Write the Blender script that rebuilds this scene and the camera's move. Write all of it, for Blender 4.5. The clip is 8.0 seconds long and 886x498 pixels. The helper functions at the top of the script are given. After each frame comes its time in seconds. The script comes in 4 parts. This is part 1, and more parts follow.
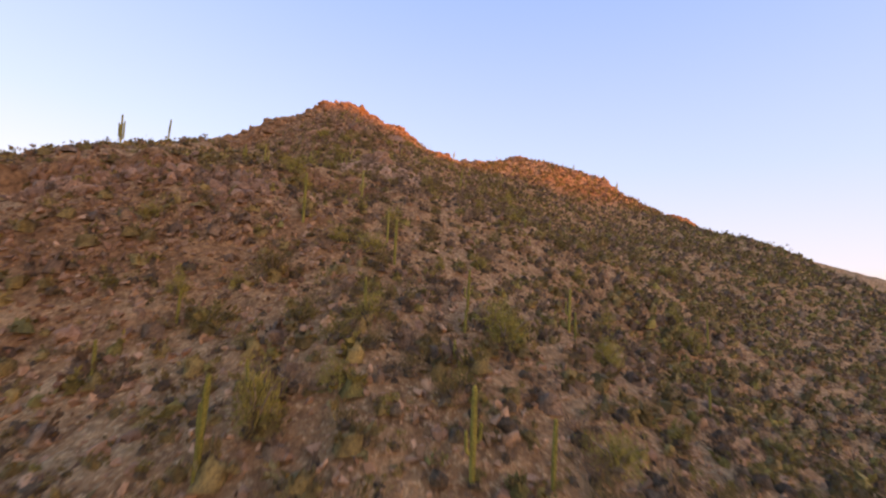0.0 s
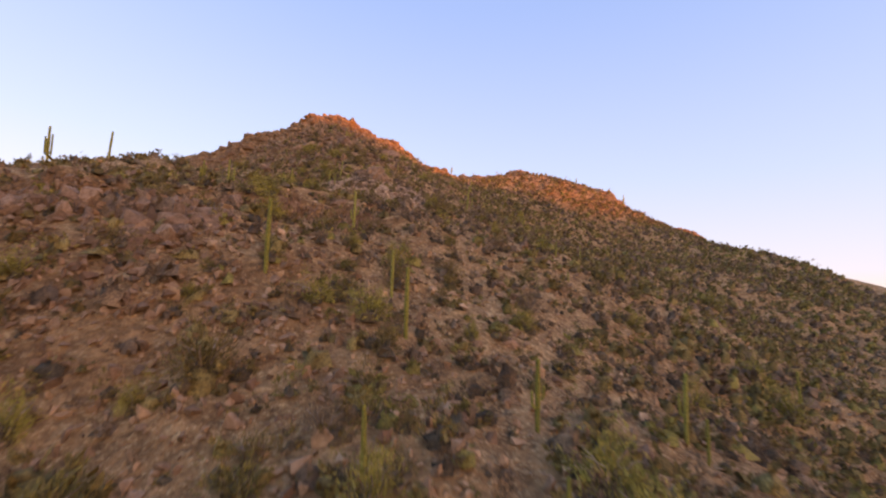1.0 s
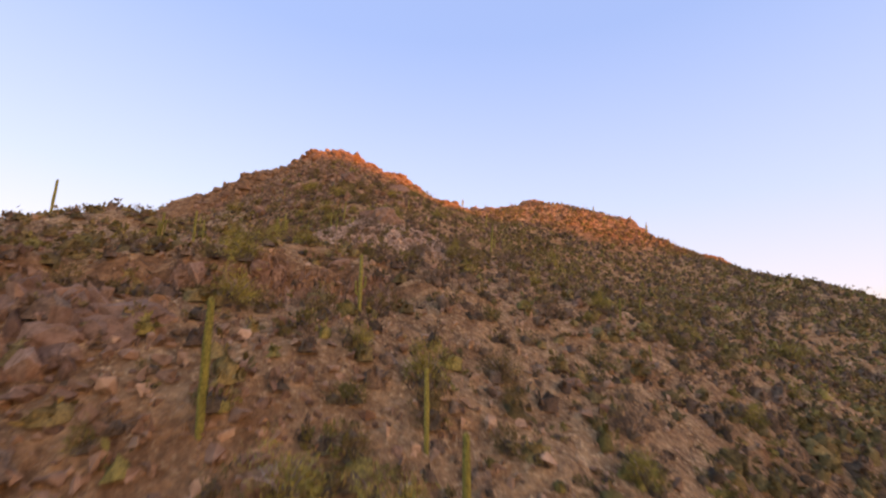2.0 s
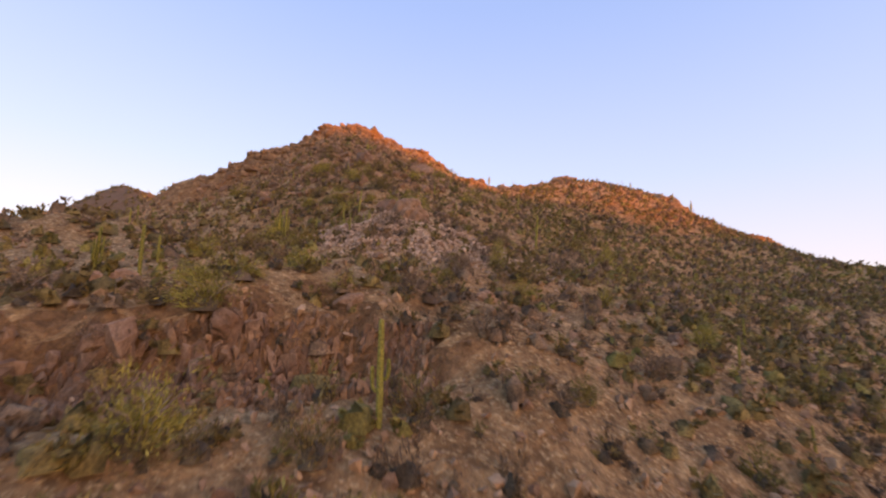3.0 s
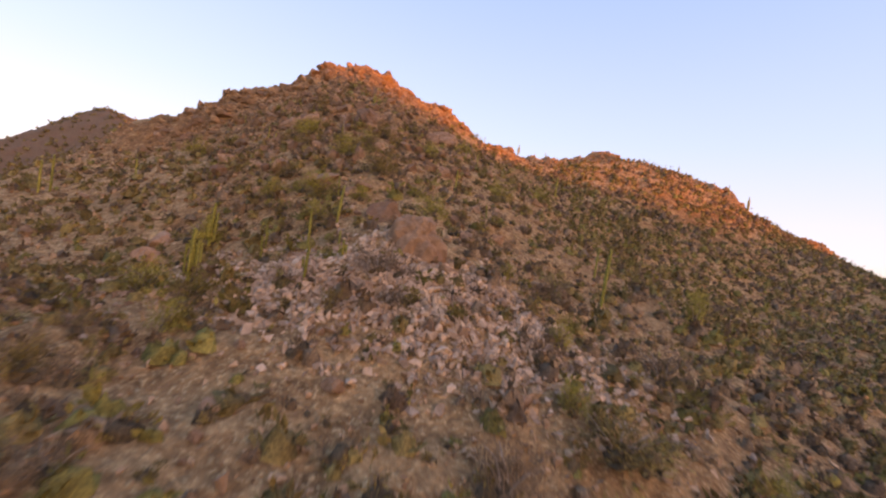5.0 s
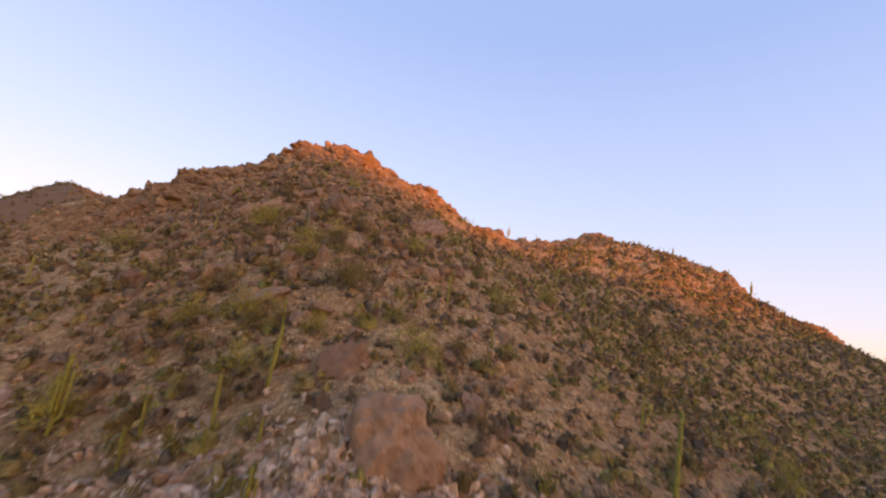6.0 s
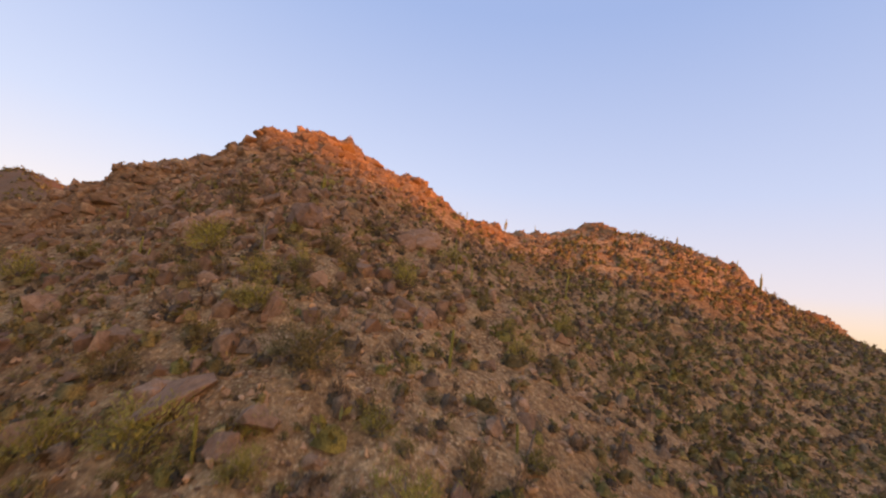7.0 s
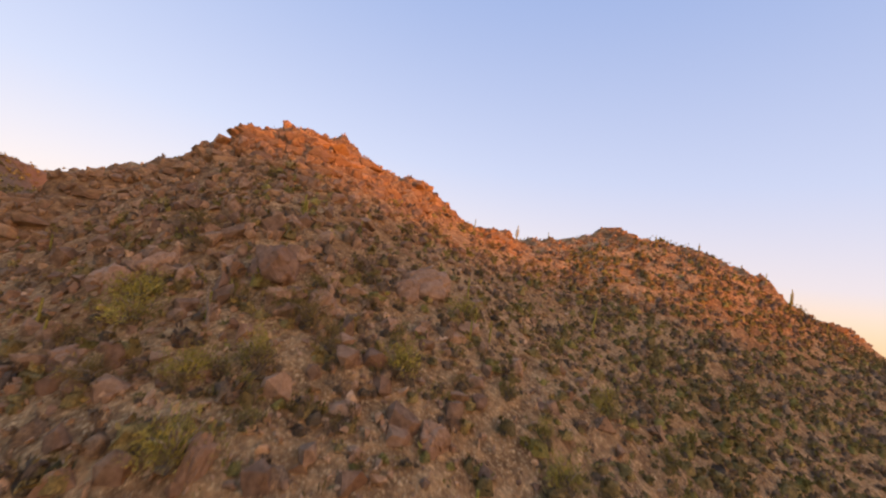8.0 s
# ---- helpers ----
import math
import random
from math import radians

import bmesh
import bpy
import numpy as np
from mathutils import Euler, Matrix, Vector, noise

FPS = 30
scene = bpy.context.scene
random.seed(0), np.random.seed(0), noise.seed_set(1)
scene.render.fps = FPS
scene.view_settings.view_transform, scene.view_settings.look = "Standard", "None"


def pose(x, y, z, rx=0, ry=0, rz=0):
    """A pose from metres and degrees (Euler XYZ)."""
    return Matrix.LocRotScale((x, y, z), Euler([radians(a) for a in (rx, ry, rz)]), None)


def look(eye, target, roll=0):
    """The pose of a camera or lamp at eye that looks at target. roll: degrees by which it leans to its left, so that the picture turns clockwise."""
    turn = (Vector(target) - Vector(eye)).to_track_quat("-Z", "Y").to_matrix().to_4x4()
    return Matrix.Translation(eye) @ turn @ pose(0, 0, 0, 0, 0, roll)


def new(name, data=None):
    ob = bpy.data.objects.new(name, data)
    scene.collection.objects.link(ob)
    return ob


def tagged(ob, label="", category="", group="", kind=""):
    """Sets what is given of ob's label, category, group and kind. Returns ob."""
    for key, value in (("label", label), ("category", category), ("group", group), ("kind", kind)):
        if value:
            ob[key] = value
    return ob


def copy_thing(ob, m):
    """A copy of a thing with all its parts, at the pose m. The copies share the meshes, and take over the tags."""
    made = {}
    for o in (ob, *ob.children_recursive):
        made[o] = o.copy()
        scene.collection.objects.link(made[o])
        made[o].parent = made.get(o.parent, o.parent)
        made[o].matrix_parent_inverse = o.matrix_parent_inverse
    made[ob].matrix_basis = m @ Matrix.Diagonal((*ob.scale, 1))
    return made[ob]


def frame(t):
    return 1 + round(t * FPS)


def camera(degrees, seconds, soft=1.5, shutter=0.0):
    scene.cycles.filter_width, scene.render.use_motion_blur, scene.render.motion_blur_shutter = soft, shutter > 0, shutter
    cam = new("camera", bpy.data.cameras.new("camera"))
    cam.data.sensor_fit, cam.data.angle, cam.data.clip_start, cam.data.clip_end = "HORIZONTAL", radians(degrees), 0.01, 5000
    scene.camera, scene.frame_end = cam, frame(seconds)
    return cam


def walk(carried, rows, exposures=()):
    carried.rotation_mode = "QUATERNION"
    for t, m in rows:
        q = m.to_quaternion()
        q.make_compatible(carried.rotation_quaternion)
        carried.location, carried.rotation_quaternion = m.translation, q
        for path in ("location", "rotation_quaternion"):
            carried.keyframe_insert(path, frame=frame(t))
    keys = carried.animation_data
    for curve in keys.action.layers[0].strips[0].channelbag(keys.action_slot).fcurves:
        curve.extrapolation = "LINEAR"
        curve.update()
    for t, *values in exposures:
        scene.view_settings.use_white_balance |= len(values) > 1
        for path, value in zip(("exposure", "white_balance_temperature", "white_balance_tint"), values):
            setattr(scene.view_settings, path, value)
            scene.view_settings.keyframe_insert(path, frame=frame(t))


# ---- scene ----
cam = camera(92.0, 8.0, soft=2.1, shutter=0.35)
PATH = [
    (0, (4.131, 3.053, 27.530), (4.055, 5.043, 27.710), 4.7),
    (0.5, (2.173, 10.728, 29.468), (2.130, 12.711, 29.723), 4.1),
    (1, (0.361, 18.158, 31.967), (0.314, 20.142, 32.219), 3.4),
    (1.5, (-1.373, 25.031, 34.761), (-1.464, 26.999, 35.103), 2.0),
    (2, (-2.994, 31.406, 37.767), (-3.077, 33.367, 38.151), 1.7),
    (2.2, (-3.668, 33.760, 38.875), (-3.749, 35.711, 39.304), 1.7),
    (3.3, (-7.044, 47.867, 46.376), (-7.238, 49.853, 46.518), 2.3),
    (3.5, (-7.407, 49.979, 47.740), (-7.607, 51.967, 47.810), 2.5),
    (4, (-8.450, 55.003, 50.819), (-8.658, 56.993, 50.826), 4.8),
    (4.2, (-8.918, 56.896, 51.947), (-9.122, 58.885, 51.961), 6.3),
    (5.3, (-11.215, 71.549, 58.009), (-11.393, 73.541, 58.045), 8.4),
    (5.5, (-11.835, 74.398, 59.385), (-12.001, 76.388, 59.493), 8.4),
    (6, (-13.351, 80.981, 62.729), (-13.498, 82.943, 63.090), 8.2),
    (6.5, (-14.800, 87.190, 66.261), (-14.910, 89.150, 66.643), 8.3),
    (7, (-15.967, 93.082, 70.287), (-16.044, 95.063, 70.554), 7.4),
    (7.5, (-17.495, 99.051, 74.668), (-17.567, 101.037, 74.891), 8.0),
    (8, (-18.650, 104.871, 78.873), (-18.716, 106.861, 79.061), 8.7),
]
walk(cam, [(t, look(eye, target, roll)) for t, eye, target, roll in PATH],
     [(0.0, 2.2, 8050, 25), (1.5, 2.19, 8350, 26), (3.5, 2.2, 8350, 26), (5.5, 2.32, 8350, 25), (6.5, 1.97, 8650, 23), (8.0, 2.0, 8950, 24)])

# ---- world, sun and exposure ----
SUN_AZ, SUN_EL = -38.0, 3.5          # degrees: from +x towards +y, and above the horizon
world = bpy.data.worlds.new("dusk_sky")
scene.world = world
world.use_nodes = True
wn, wl = world.node_tree.nodes, world.node_tree.links
sky = wn.new("ShaderNodeTexSky")
sky.sky_type, sky.sun_disc = "NISHITA", False
sky.sun_elevation, sky.sun_rotation = radians(SUN_EL), radians(90 - SUN_AZ)
sky.altitude, sky.air_density, sky.dust_density, sky.ozone_density = 800, 1.0, 2.8, 0.8
dusk = wn.new("ShaderNodeMix")          # the even blue of the upper air after many scatterings
dusk.data_type = "RGBA"
dusk.inputs[0].default_value = 0.86
way = wn.new("ShaderNodeTexCoord")
up = wn.new("ShaderNodeSeparateXYZ")
wl.new(way.outputs["Generated"], up.inputs[0])
air = wn.new("ShaderNodeValToRGB")
for at, shade in ((0.1, (1.12, 1.32, 1.86, 1)), (0.28, (0.80, 1.19, 2.02, 1)), (0.6, (0.47, 0.87, 1.82, 1))):
    air.color_ramp.elements.new(at).color = shade
air.color_ramp.elements[0].color, air.color_ramp.elements[4].color = (1.6, 1.4, 1.02, 1), (0.4, 0.78, 1.75, 1)
wl.new(up.outputs[2], air.inputs[0])
wl.new(air.outputs[0], dusk.inputs[7])
wl.new(sky.outputs[0], dusk.inputs[6])
toward = wn.new("ShaderNodeVectorMath")  # the warm glow round the setting sun
toward.operation = "DOT_PRODUCT"
toward.inputs[1].default_value = (math.cos(radians(SUN_AZ)), math.sin(radians(SUN_AZ)), 0.12)
wl.new(way.outputs["Generated"], toward.inputs[0])
near_sun = wn.new("ShaderNodeClamp")
wl.new(toward.outputs["Value"], near_sun.inputs[0])
falloff = wn.new("ShaderNodeMath")
falloff.operation, falloff.inputs[1].default_value = "POWER", 5.0
wl.new(near_sun.outputs[0], falloff.inputs[0])
glow = wn.new("ShaderNodeMix")
glow.data_type, glow.blend_type = "RGBA", "ADD"
glow.inputs[7].default_value = (3.0, 1.3, 0.05, 1)
wl.new(falloff.outputs[0], glow.inputs[0])
wl.new(dusk.outputs[2], glow.inputs[6])
wl.new(glow.outputs[2], wn["Background"].inputs[0])
wn["Background"].inputs[1].default_value = 0.15

sun_way = Vector((math.cos(radians(SUN_AZ)) * math.cos(radians(SUN_EL)), math.sin(radians(SUN_AZ)) * math.cos(radians(SUN_EL)), math.sin(radians(SUN_EL))))
sun = new("sun", bpy.data.lights.new("sun", "SUN"))
sun.data.energy, sun.data.angle, sun.data.color = 1.2, radians(0.53), (0.80, 0.26, 0.042)
sun.matrix_world = look(sun_way * 500, (0, 0, 0))

# ---- terrain shape ----
XS = (-245, -205, -165, -128, -96, -68, -45, -25, -5, 18, 45, 80, 125, 190)
YS = (0, 28, 48, 66, 84, 104, 126, 150, 176, 204, 240, 300)
LOWER = [
    (-15.7, -9.2, -3.2, 1.4, 3.9, 4.4, 4.6, 5.9, 7.4, 8.3, 6.5, 0.6, -8.5, -22.4),
    (-11.4, -3.3, 4.1, 10.5, 16.1, 19.8, 19.5, 17.5, 21.4, 18.4, 10.3, 3.8, -3.3, -13.4),
    (-8.4, 1.0, 9.6, 17.1, 24.6, 31.6, 37.3, 35.3, 29.5, 23.6, 10.7, 7.0, 0.7, -7.0),
    (-5.9, 5.0, 14.8, 23.5, 31.9, 42.4, 44.6, 44.8, 39.7, 28.3, 15.3, 10.7, 4.7, -1.1),
    (-3.5, 8.9, 20.3, 30.1, 38.5, 48.8, 51.4, 49.1, 46.8, 38.3, 26.8, 15.1, 9.8, 4.9),
    (-1.2, 12.9, 26.1, 37.3, 45.4, 50.8, 51.0, 55.5, 52.4, 44.3, 34.9, 21.8, 17.0, 12.0),
]
UPPER = [
    (1.0, 16.4, 31.3, 44.4, 53.2, 57.9, 65.1, 67.2, 59.8, 52.2, 43.3, 32.1, 26.6, 20.4),
    (2.9, 19.2, 35.2, 50.3, 66.5, 73.8, 81.8, 78.1, 69.7, 57.6, 48.1, 45.1, 38.9, 29.9),
    (4.6, 21.4, 37.9, 55.2, 76.5, 94.9, 99.7, 87.9, 77.7, 70.4, 59.1, 51.4, 49.7, 39.6),
    (6.3, 23.3, 40.1, 58.5, 80.8, 104.6, 107.3, 99.4, 87.8, 84.1, 79.0, 63.1, 61.6, 39.9),
    (8.6, 25.5, 42.2, 59.1, 75.1, 86.6, 89.4, 89.4, 95.1, 100.5, 102.0, 90.2, 72.6, 54.3),
    (12.8, 28.7, 42.4, 51.8, 57.6, 62.1, 66.8, 71.7, 76.5, 87.8, 103.4, 114.3, 94.2, 72.5),
]
HEIGHTS = LOWER + UPPER
# hummocks on the crest: x, y, height, reach along x, reach along y
HUMMOCKS = [
    (-91, 157, 4.2, 9.5, 8),
    (-56.4, 173.8, 2.8, 3, 3.5),
    (-72, 162, 4.7, 7, 6),
    (-63, 172, 0.2, 4, 5),
    (-38, 192, -1.4, 5, 6),
    (-36, 197.5, -3.8, 3.5, 4),
    (-28, 203, 1.9, 4, 5),
    (-13, 217, 1.4, 4.5, 6),
    (-7, 221, 3.8, 4, 5),
    (35, 254.5, 3.2, 6, 8),
    (87, 255, 2.4, 9, 8),
    (103, 255, -0.8, 8, 8),
    (122, 265, 1.2, 9, 9),
    (155, 300, 7.9, 14, 9),
    (-82, 156, 2.7, 10, 9),
    (-96, 193, 2.0, 9, 9),
    (1, 229, 0.3, 7, 8),
]
PLAIN = -34.0


def bends(knots):
    """Second derivatives of a natural cubic spline, as a matrix on the knot heights."""
    k = np.array(knots, float)
    n, h = len(k), np.diff(k)
    a, b = np.eye(n), np.zeros((n, n))
    for i in range(1, n - 1):
        a[i, i - 1 : i + 2] = h[i - 1], 2 * (h[i - 1] + h[i]), h[i]
        b[i, i - 1 : i + 2] = 6 / h[i - 1], -6 / h[i - 1] - 6 / h[i], 6 / h[i]
    return np.linalg.solve(a, b)


BEND_X, BEND_Y = bends(XS), bends(YS)


def spread(q, knots, bend):
    k = np.array(knots, float)
    q = np.clip(q, k[0], k[-1])
    i = np.clip(np.searchsorted(k, q) - 1, 0, len(k) - 2)
    h = k[i + 1] - k[i]
    a = (k[i + 1] - q) / h
    b = 1 - a
    w = ((a**3 - a) * h * h / 6)[:, None] * bend[i] + ((b**3 - b) * h * h / 6)[:, None] * bend[i + 1]
    r = np.arange(len(q))
    w[r, i] += a
    w[r, i + 1] += b
    return w


def lattice(ix, iy, seed):
    n = (ix.astype(np.int64) * 374761393 + iy.astype(np.int64) * 668265263 + seed * 974634317) & 0xFFFFFFFF
    n = ((n ^ (n >> 13)) * 1274126177) & 0xFFFFFFFF
    return ((n ^ (n >> 16)) & 0xFFFF) / 32767.5 - 1.0


def value_noise(x, y, seed):
    fx, fy = np.floor(x), np.floor(y)
    u, v = x - fx, y - fy
    u, v = u * u * (3 - 2 * u), v * v * (3 - 2 * v)
    a, b = lattice(fx, fy, seed), lattice(fx + 1, fy, seed)
    c, d = lattice(fx, fy + 1, seed), lattice(fx + 1, fy + 1, seed)
    return (a * (1 - u) + b * u) * (1 - v) + (c * (1 - u) + d * u) * v


def turbulence(x, y, size, octaves, seed):
    total, gain = 0.0, 1.0
    for n in range(octaves):
        total = total + gain * value_noise(x / size + 17.3 * n, y / size - 9.1 * n, seed + n)
        size, gain = size / 2.03, gain * 0.5
    return total


def smooth(t):
    t = np.clip(t, 0, 1)
    return t * t * (3 - 2 * t)


# lines of corners along which bare rock breaks through
SUMMIT = ((-61, 171), (-55.5, 175.5), (-47, 183), (-39, 191), (-36, 196))
CREST = ((-36, 197), (-28, 203.5), (-20, 211), (-13, 217), (-5, 222))
SHOULDER = ((-84, 157), (-72, 162), (-64, 169), (-60, 171))
RIDGE = ((4, 232), (24, 246), (37, 252), (60, 256), (87, 255), (96, 257))
# the rim of the low cliff: a line of corners
RIM = ((-46, 50), (-33, 59), (-23, 66.3), (-16, 70.5), (-9, 71.5))


def rim_side(x, y):
    """Metres uphill of the cliff's rim, and how strongly the cliff shows there."""
    best, side = np.full(np.shape(x), 1e9), np.zeros(np.shape(x))
    for (ax, ay), (bx, by) in zip(RIM, RIM[1:]):
        dx, dy = bx - ax, by - ay
        t = np.clip(((x - ax) * dx + (y - ay) * dy) / (dx * dx + dy * dy), 0, 1)
        d = np.hypot(x - ax - t * dx, y - ay - t * dy)
        s = np.sign(dx * (y - ay) - dy * (x - ax)) * d
        side, best = np.where(d < best, s, side), np.minimum(d, best)
    return side


def line_gap(x, y, line):
    """Metres to a line of corners."""
    best = np.full(np.shape(x), 1e9)
    for (ax, ay), (bx, by) in zip(line, line[1:]):
        dx, dy = bx - ax, by - ay
        t = np.clip(((x - ax) * dx + (y - ay) * dy) / (dx * dx + dy * dy), 0, 1)
        best = np.minimum(best, np.hypot(x - ax - t * dx, y - ay - t * dy))
    return best


def craggy(x, y):
    """How much of the ground is bare broken rock, 0 to 1."""
    bare = np.zeros(np.shape(x))
    for line, reach in ((SUMMIT, 15), (CREST, 9), (SHOULDER, 11), (RIDGE, 10), (RIM, 4)):
        bare = np.maximum(bare, 1 - smooth((line_gap(x, y, line) - reach * 0.35) / reach))
    return bare


def height(x, y, fine=True):
    """The ground's height over arrays of places."""
    x, y = np.asarray(x, float), np.asarray(y, float)
    flat_x, flat_y = x.ravel(), y.ravel()
    z = np.einsum("ni,ij,nj->n", spread(flat_x, XS, BEND_X), np.array(HEIGHTS, float).T, spread(flat_y, YS, BEND_Y))
    out = np.hypot(np.maximum(0, np.maximum(XS[0] - flat_x, flat_x - XS[-1])), np.maximum(0, np.maximum(YS[0] - flat_y, flat_y - YS[-1])))
    z = PLAIN + (z - PLAIN) * (1 - smooth(out / 150))
    for hx, hy, hz, rx, ry in HUMMOCKS:
        z = z + hz * np.exp(-(((flat_x - hx) / rx) ** 2) - ((flat_y - hy) / ry) ** 2)
    s = rim_side(flat_x, flat_y)
    z = z + (1.9 * np.tanh(s / 0.9) - 2.2) * np.exp(-((s / 7.5) ** 2)) * smooth((-5 - flat_x) / 9)
    z = z + 1.1 * turbulence(flat_x, flat_y, 17, 3, 3)
    if fine:
        near = (flat_x > -100) & (flat_x < 110) & (flat_y < 270) & (flat_y > 40)
        bare = np.zeros(len(flat_x))
        bare[near] = craggy(flat_x[near], flat_y[near])
        lump = np.abs(turbulence(flat_x + 0.3 * flat_y, flat_y, 6.5, 3, 81))
        z = z + bare * (1.5 * np.round(lump * 3) / 3 + 0.9 * lump - 1.6)
        z = z + 0.42 * turbulence(flat_x, flat_y, 3.2, 3, 11)
    return z.reshape(x.shape)

# ---- materials ----


def material(name, rough=0.9):
    m = bpy.data.materials.new(name)
    m.use_nodes = True
    m.node_tree.nodes["Principled BSDF"].inputs["Roughness"].default_value = rough
    m.node_tree.nodes["Principled BSDF"].inputs["Specular IOR Level"].default_value = 0.25
    return m, m.node_tree.nodes, m.node_tree.links, m.node_tree.nodes["Principled BSDF"]


def ramp(nodes, stops):
    r = nodes.new("ShaderNodeValToRGB")
    e = r.color_ramp.elements
    while len(e) < len(stops):
        e.new(0.5)
    for s, (at, c) in zip(e, stops):
        s.position, s.color = at, (*c, 1)
    return r


def speckle(nodes, links, scale, detail=4.0, rough=0.6):
    co = nodes.new("ShaderNodeTexCoord")
    n = nodes.new("ShaderNodeTexNoise")
    n.inputs["Scale"].default_value, n.inputs["Detail"].default_value, n.inputs["Roughness"].default_value = scale, detail, rough
    links.new(co.outputs["Object"], n.inputs["Vector"])
    return n


def mix(nodes, links, a, b, factor, kind="MIX"):
    m = nodes.new("ShaderNodeMix")
    m.data_type, m.blend_type = "RGBA", kind
    for socket, value in ((m.inputs[0], factor), (m.inputs[6], a), (m.inputs[7], b)):
        if isinstance(value, (int, float)):
            socket.default_value = value
        elif isinstance(value, tuple):
            socket.default_value = (*value, 1)
        else:
            links.new(value, socket)
    return m.outputs[2]


def relief(nodes, links, bsdf, source, strength, distance):
    b = nodes.new("ShaderNodeBump")
    b.inputs["Strength"].default_value, b.inputs["Distance"].default_value = strength, distance
    links.new(source, b.inputs["Height"])
    links.new(b.outputs[0], bsdf.inputs["Normal"])


def earth():
    m, n, l, b = material("desert_earth", 0.95)
    wide, mid, fine = speckle(n, l, 0.035, 5), speckle(n, l, 0.45, 6, 0.65), speckle(n, l, 3.5, 5, 0.7)
    base = ramp(n, [(0.35, (0.235, 0.139, 0.061)), (0.5, (0.41, 0.255, 0.114)), (0.66, (0.565, 0.382, 0.184))])
    l.new(mid.outputs[0], base.inputs[0])
    chips = ramp(n, [(0.52, (0, 0, 0)), (0.62, (1, 1, 1))])
    l.new(fine.outputs[0], chips.inputs[0])
    c = mix(n, l, base.outputs[0], (0.67, 0.5, 0.26), chips.outputs[0])
    red = ramp(n, [(0.45, (0, 0, 0)), (0.7, (1, 1, 1))])
    l.new(wide.outputs[0], red.inputs[0])
    c = mix(n, l, c, (0.29, 0.16, 0.066), mix(n, l, (0, 0, 0), (0.45, 0.45, 0.45), red.outputs[0]))
    steep = n.new("ShaderNodeSeparateXYZ")
    l.new(n.new("ShaderNodeNewGeometry").outputs["True Normal"], steep.inputs[0])
    bare = ramp(n, [(0.62, (1, 1, 1)), (0.8, (0, 0, 0))])
    l.new(steep.outputs[2], bare.inputs[0])
    rock = ramp(n, [(0.3, (0.16, 0.085, 0.0353)), (0.5, (0.30, 0.17, 0.0739)), (0.72, (0.43, 0.265, 0.126))])
    l.new(mid.outputs[0], rock.inputs[0])
    c = mix(n, l, c, rock.outputs[0], bare.outputs[0])
    grit = ramp(n, [(0.4, (0.66, 0.64, 0.63)), (0.6, (1.3, 1.28, 1.25))])
    l.new(speckle(n, l, 1.7, 8, 0.75).outputs[0], grit.inputs[0])
    c = mix(n, l, c, grit.outputs[0], 1.0, "MULTIPLY")
    l.new(c, b.inputs["Base Color"])
    rough = n.new("ShaderNodeMath")
    rough.operation = "MULTIPLY_ADD"
    rough.inputs[1].default_value = 2.2
    l.new(mid.outputs[0], rough.inputs[0])
    l.new(fine.outputs[0], rough.inputs[2])
    relief(n, l, b, rough.outputs[0], 1.0, 0.45)
    return m


def stone(name, dark, mid, light, per_object=False):
    m, n, l, b = material(name, 0.9)
    grain, patch = speckle(n, l, 4.5 if per_object else 1.6, 7, 0.7), speckle(n, l, 1.3 if per_object else 0.25, 4)
    r = ramp(n, [(0.3, dark), (0.5, mid), (0.72, light)])
    l.new(grain.outputs[0], r.inputs[0])
    if per_object:
        info = n.new("ShaderNodeObjectInfo").outputs["Random"]
    else:
        info = n.new("ShaderNodeNewGeometry").outputs["Random Per Island"]
    tone = ramp(n, [(0.0, (0.6, 0.57, 0.56)), (0.5, (0.85, 0.83, 0.8)), (1.0, (1.22, 1.19, 1.15))])
    l.new(info, tone.inputs[0])
    c = mix(n, l, r.outputs[0], tone.outputs[0], 1.0, "MULTIPLY")
    stain = ramp(n, [(0.5, (0, 0, 0)), (0.68, (0.6, 0.6, 0.6))])
    l.new(patch.outputs[0], stain.inputs[0])
    c = mix(n, l, c, (0.21, 0.105, 0.055), stain.outputs[0])
    l.new(c, b.inputs["Base Color"])
    relief(n, l, b, grain.outputs[0], 0.9, 0.3)
    return m


def plant(name, dark, light, per_object=False, rough=0.75):
    m, n, l, b = material(name, rough)
    grain = speckle(n, l, 7.0, 4, 0.7)
    info = n.new("ShaderNodeObjectInfo").outputs["Random"] if per_object else n.new("ShaderNodeNewGeometry").outputs["Random Per Island"]
    r = ramp(n, [(0.0, dark), (1.0, light)])
    l.new(info, r.inputs[0])
    tone = ramp(n, [(0.36, (0.55, 0.55, 0.56)), (0.64, (1.4, 1.36, 1.25))])
    l.new(grain.outputs[0], tone.inputs[0])
    c = mix(n, l, r.outputs[0], tone.outputs[0], 1.0, "MULTIPLY")
    if not per_object:  # whole plants differ from one another
        kin = ramp(n, [(0.4, (0.72, 0.71, 0.7)), (0.6, (1.25, 1.23, 1.15))])
        l.new(speckle(n, l, 0.4, 2).outputs[0], kin.inputs[0])
        c = mix(n, l, c, kin.outputs[0], 1.0, "MULTIPLY")
    l.new(c, b.inputs["Base Color"])
    relief(n, l, b, grain.outputs[0], 0.8, 0.2)
    return m


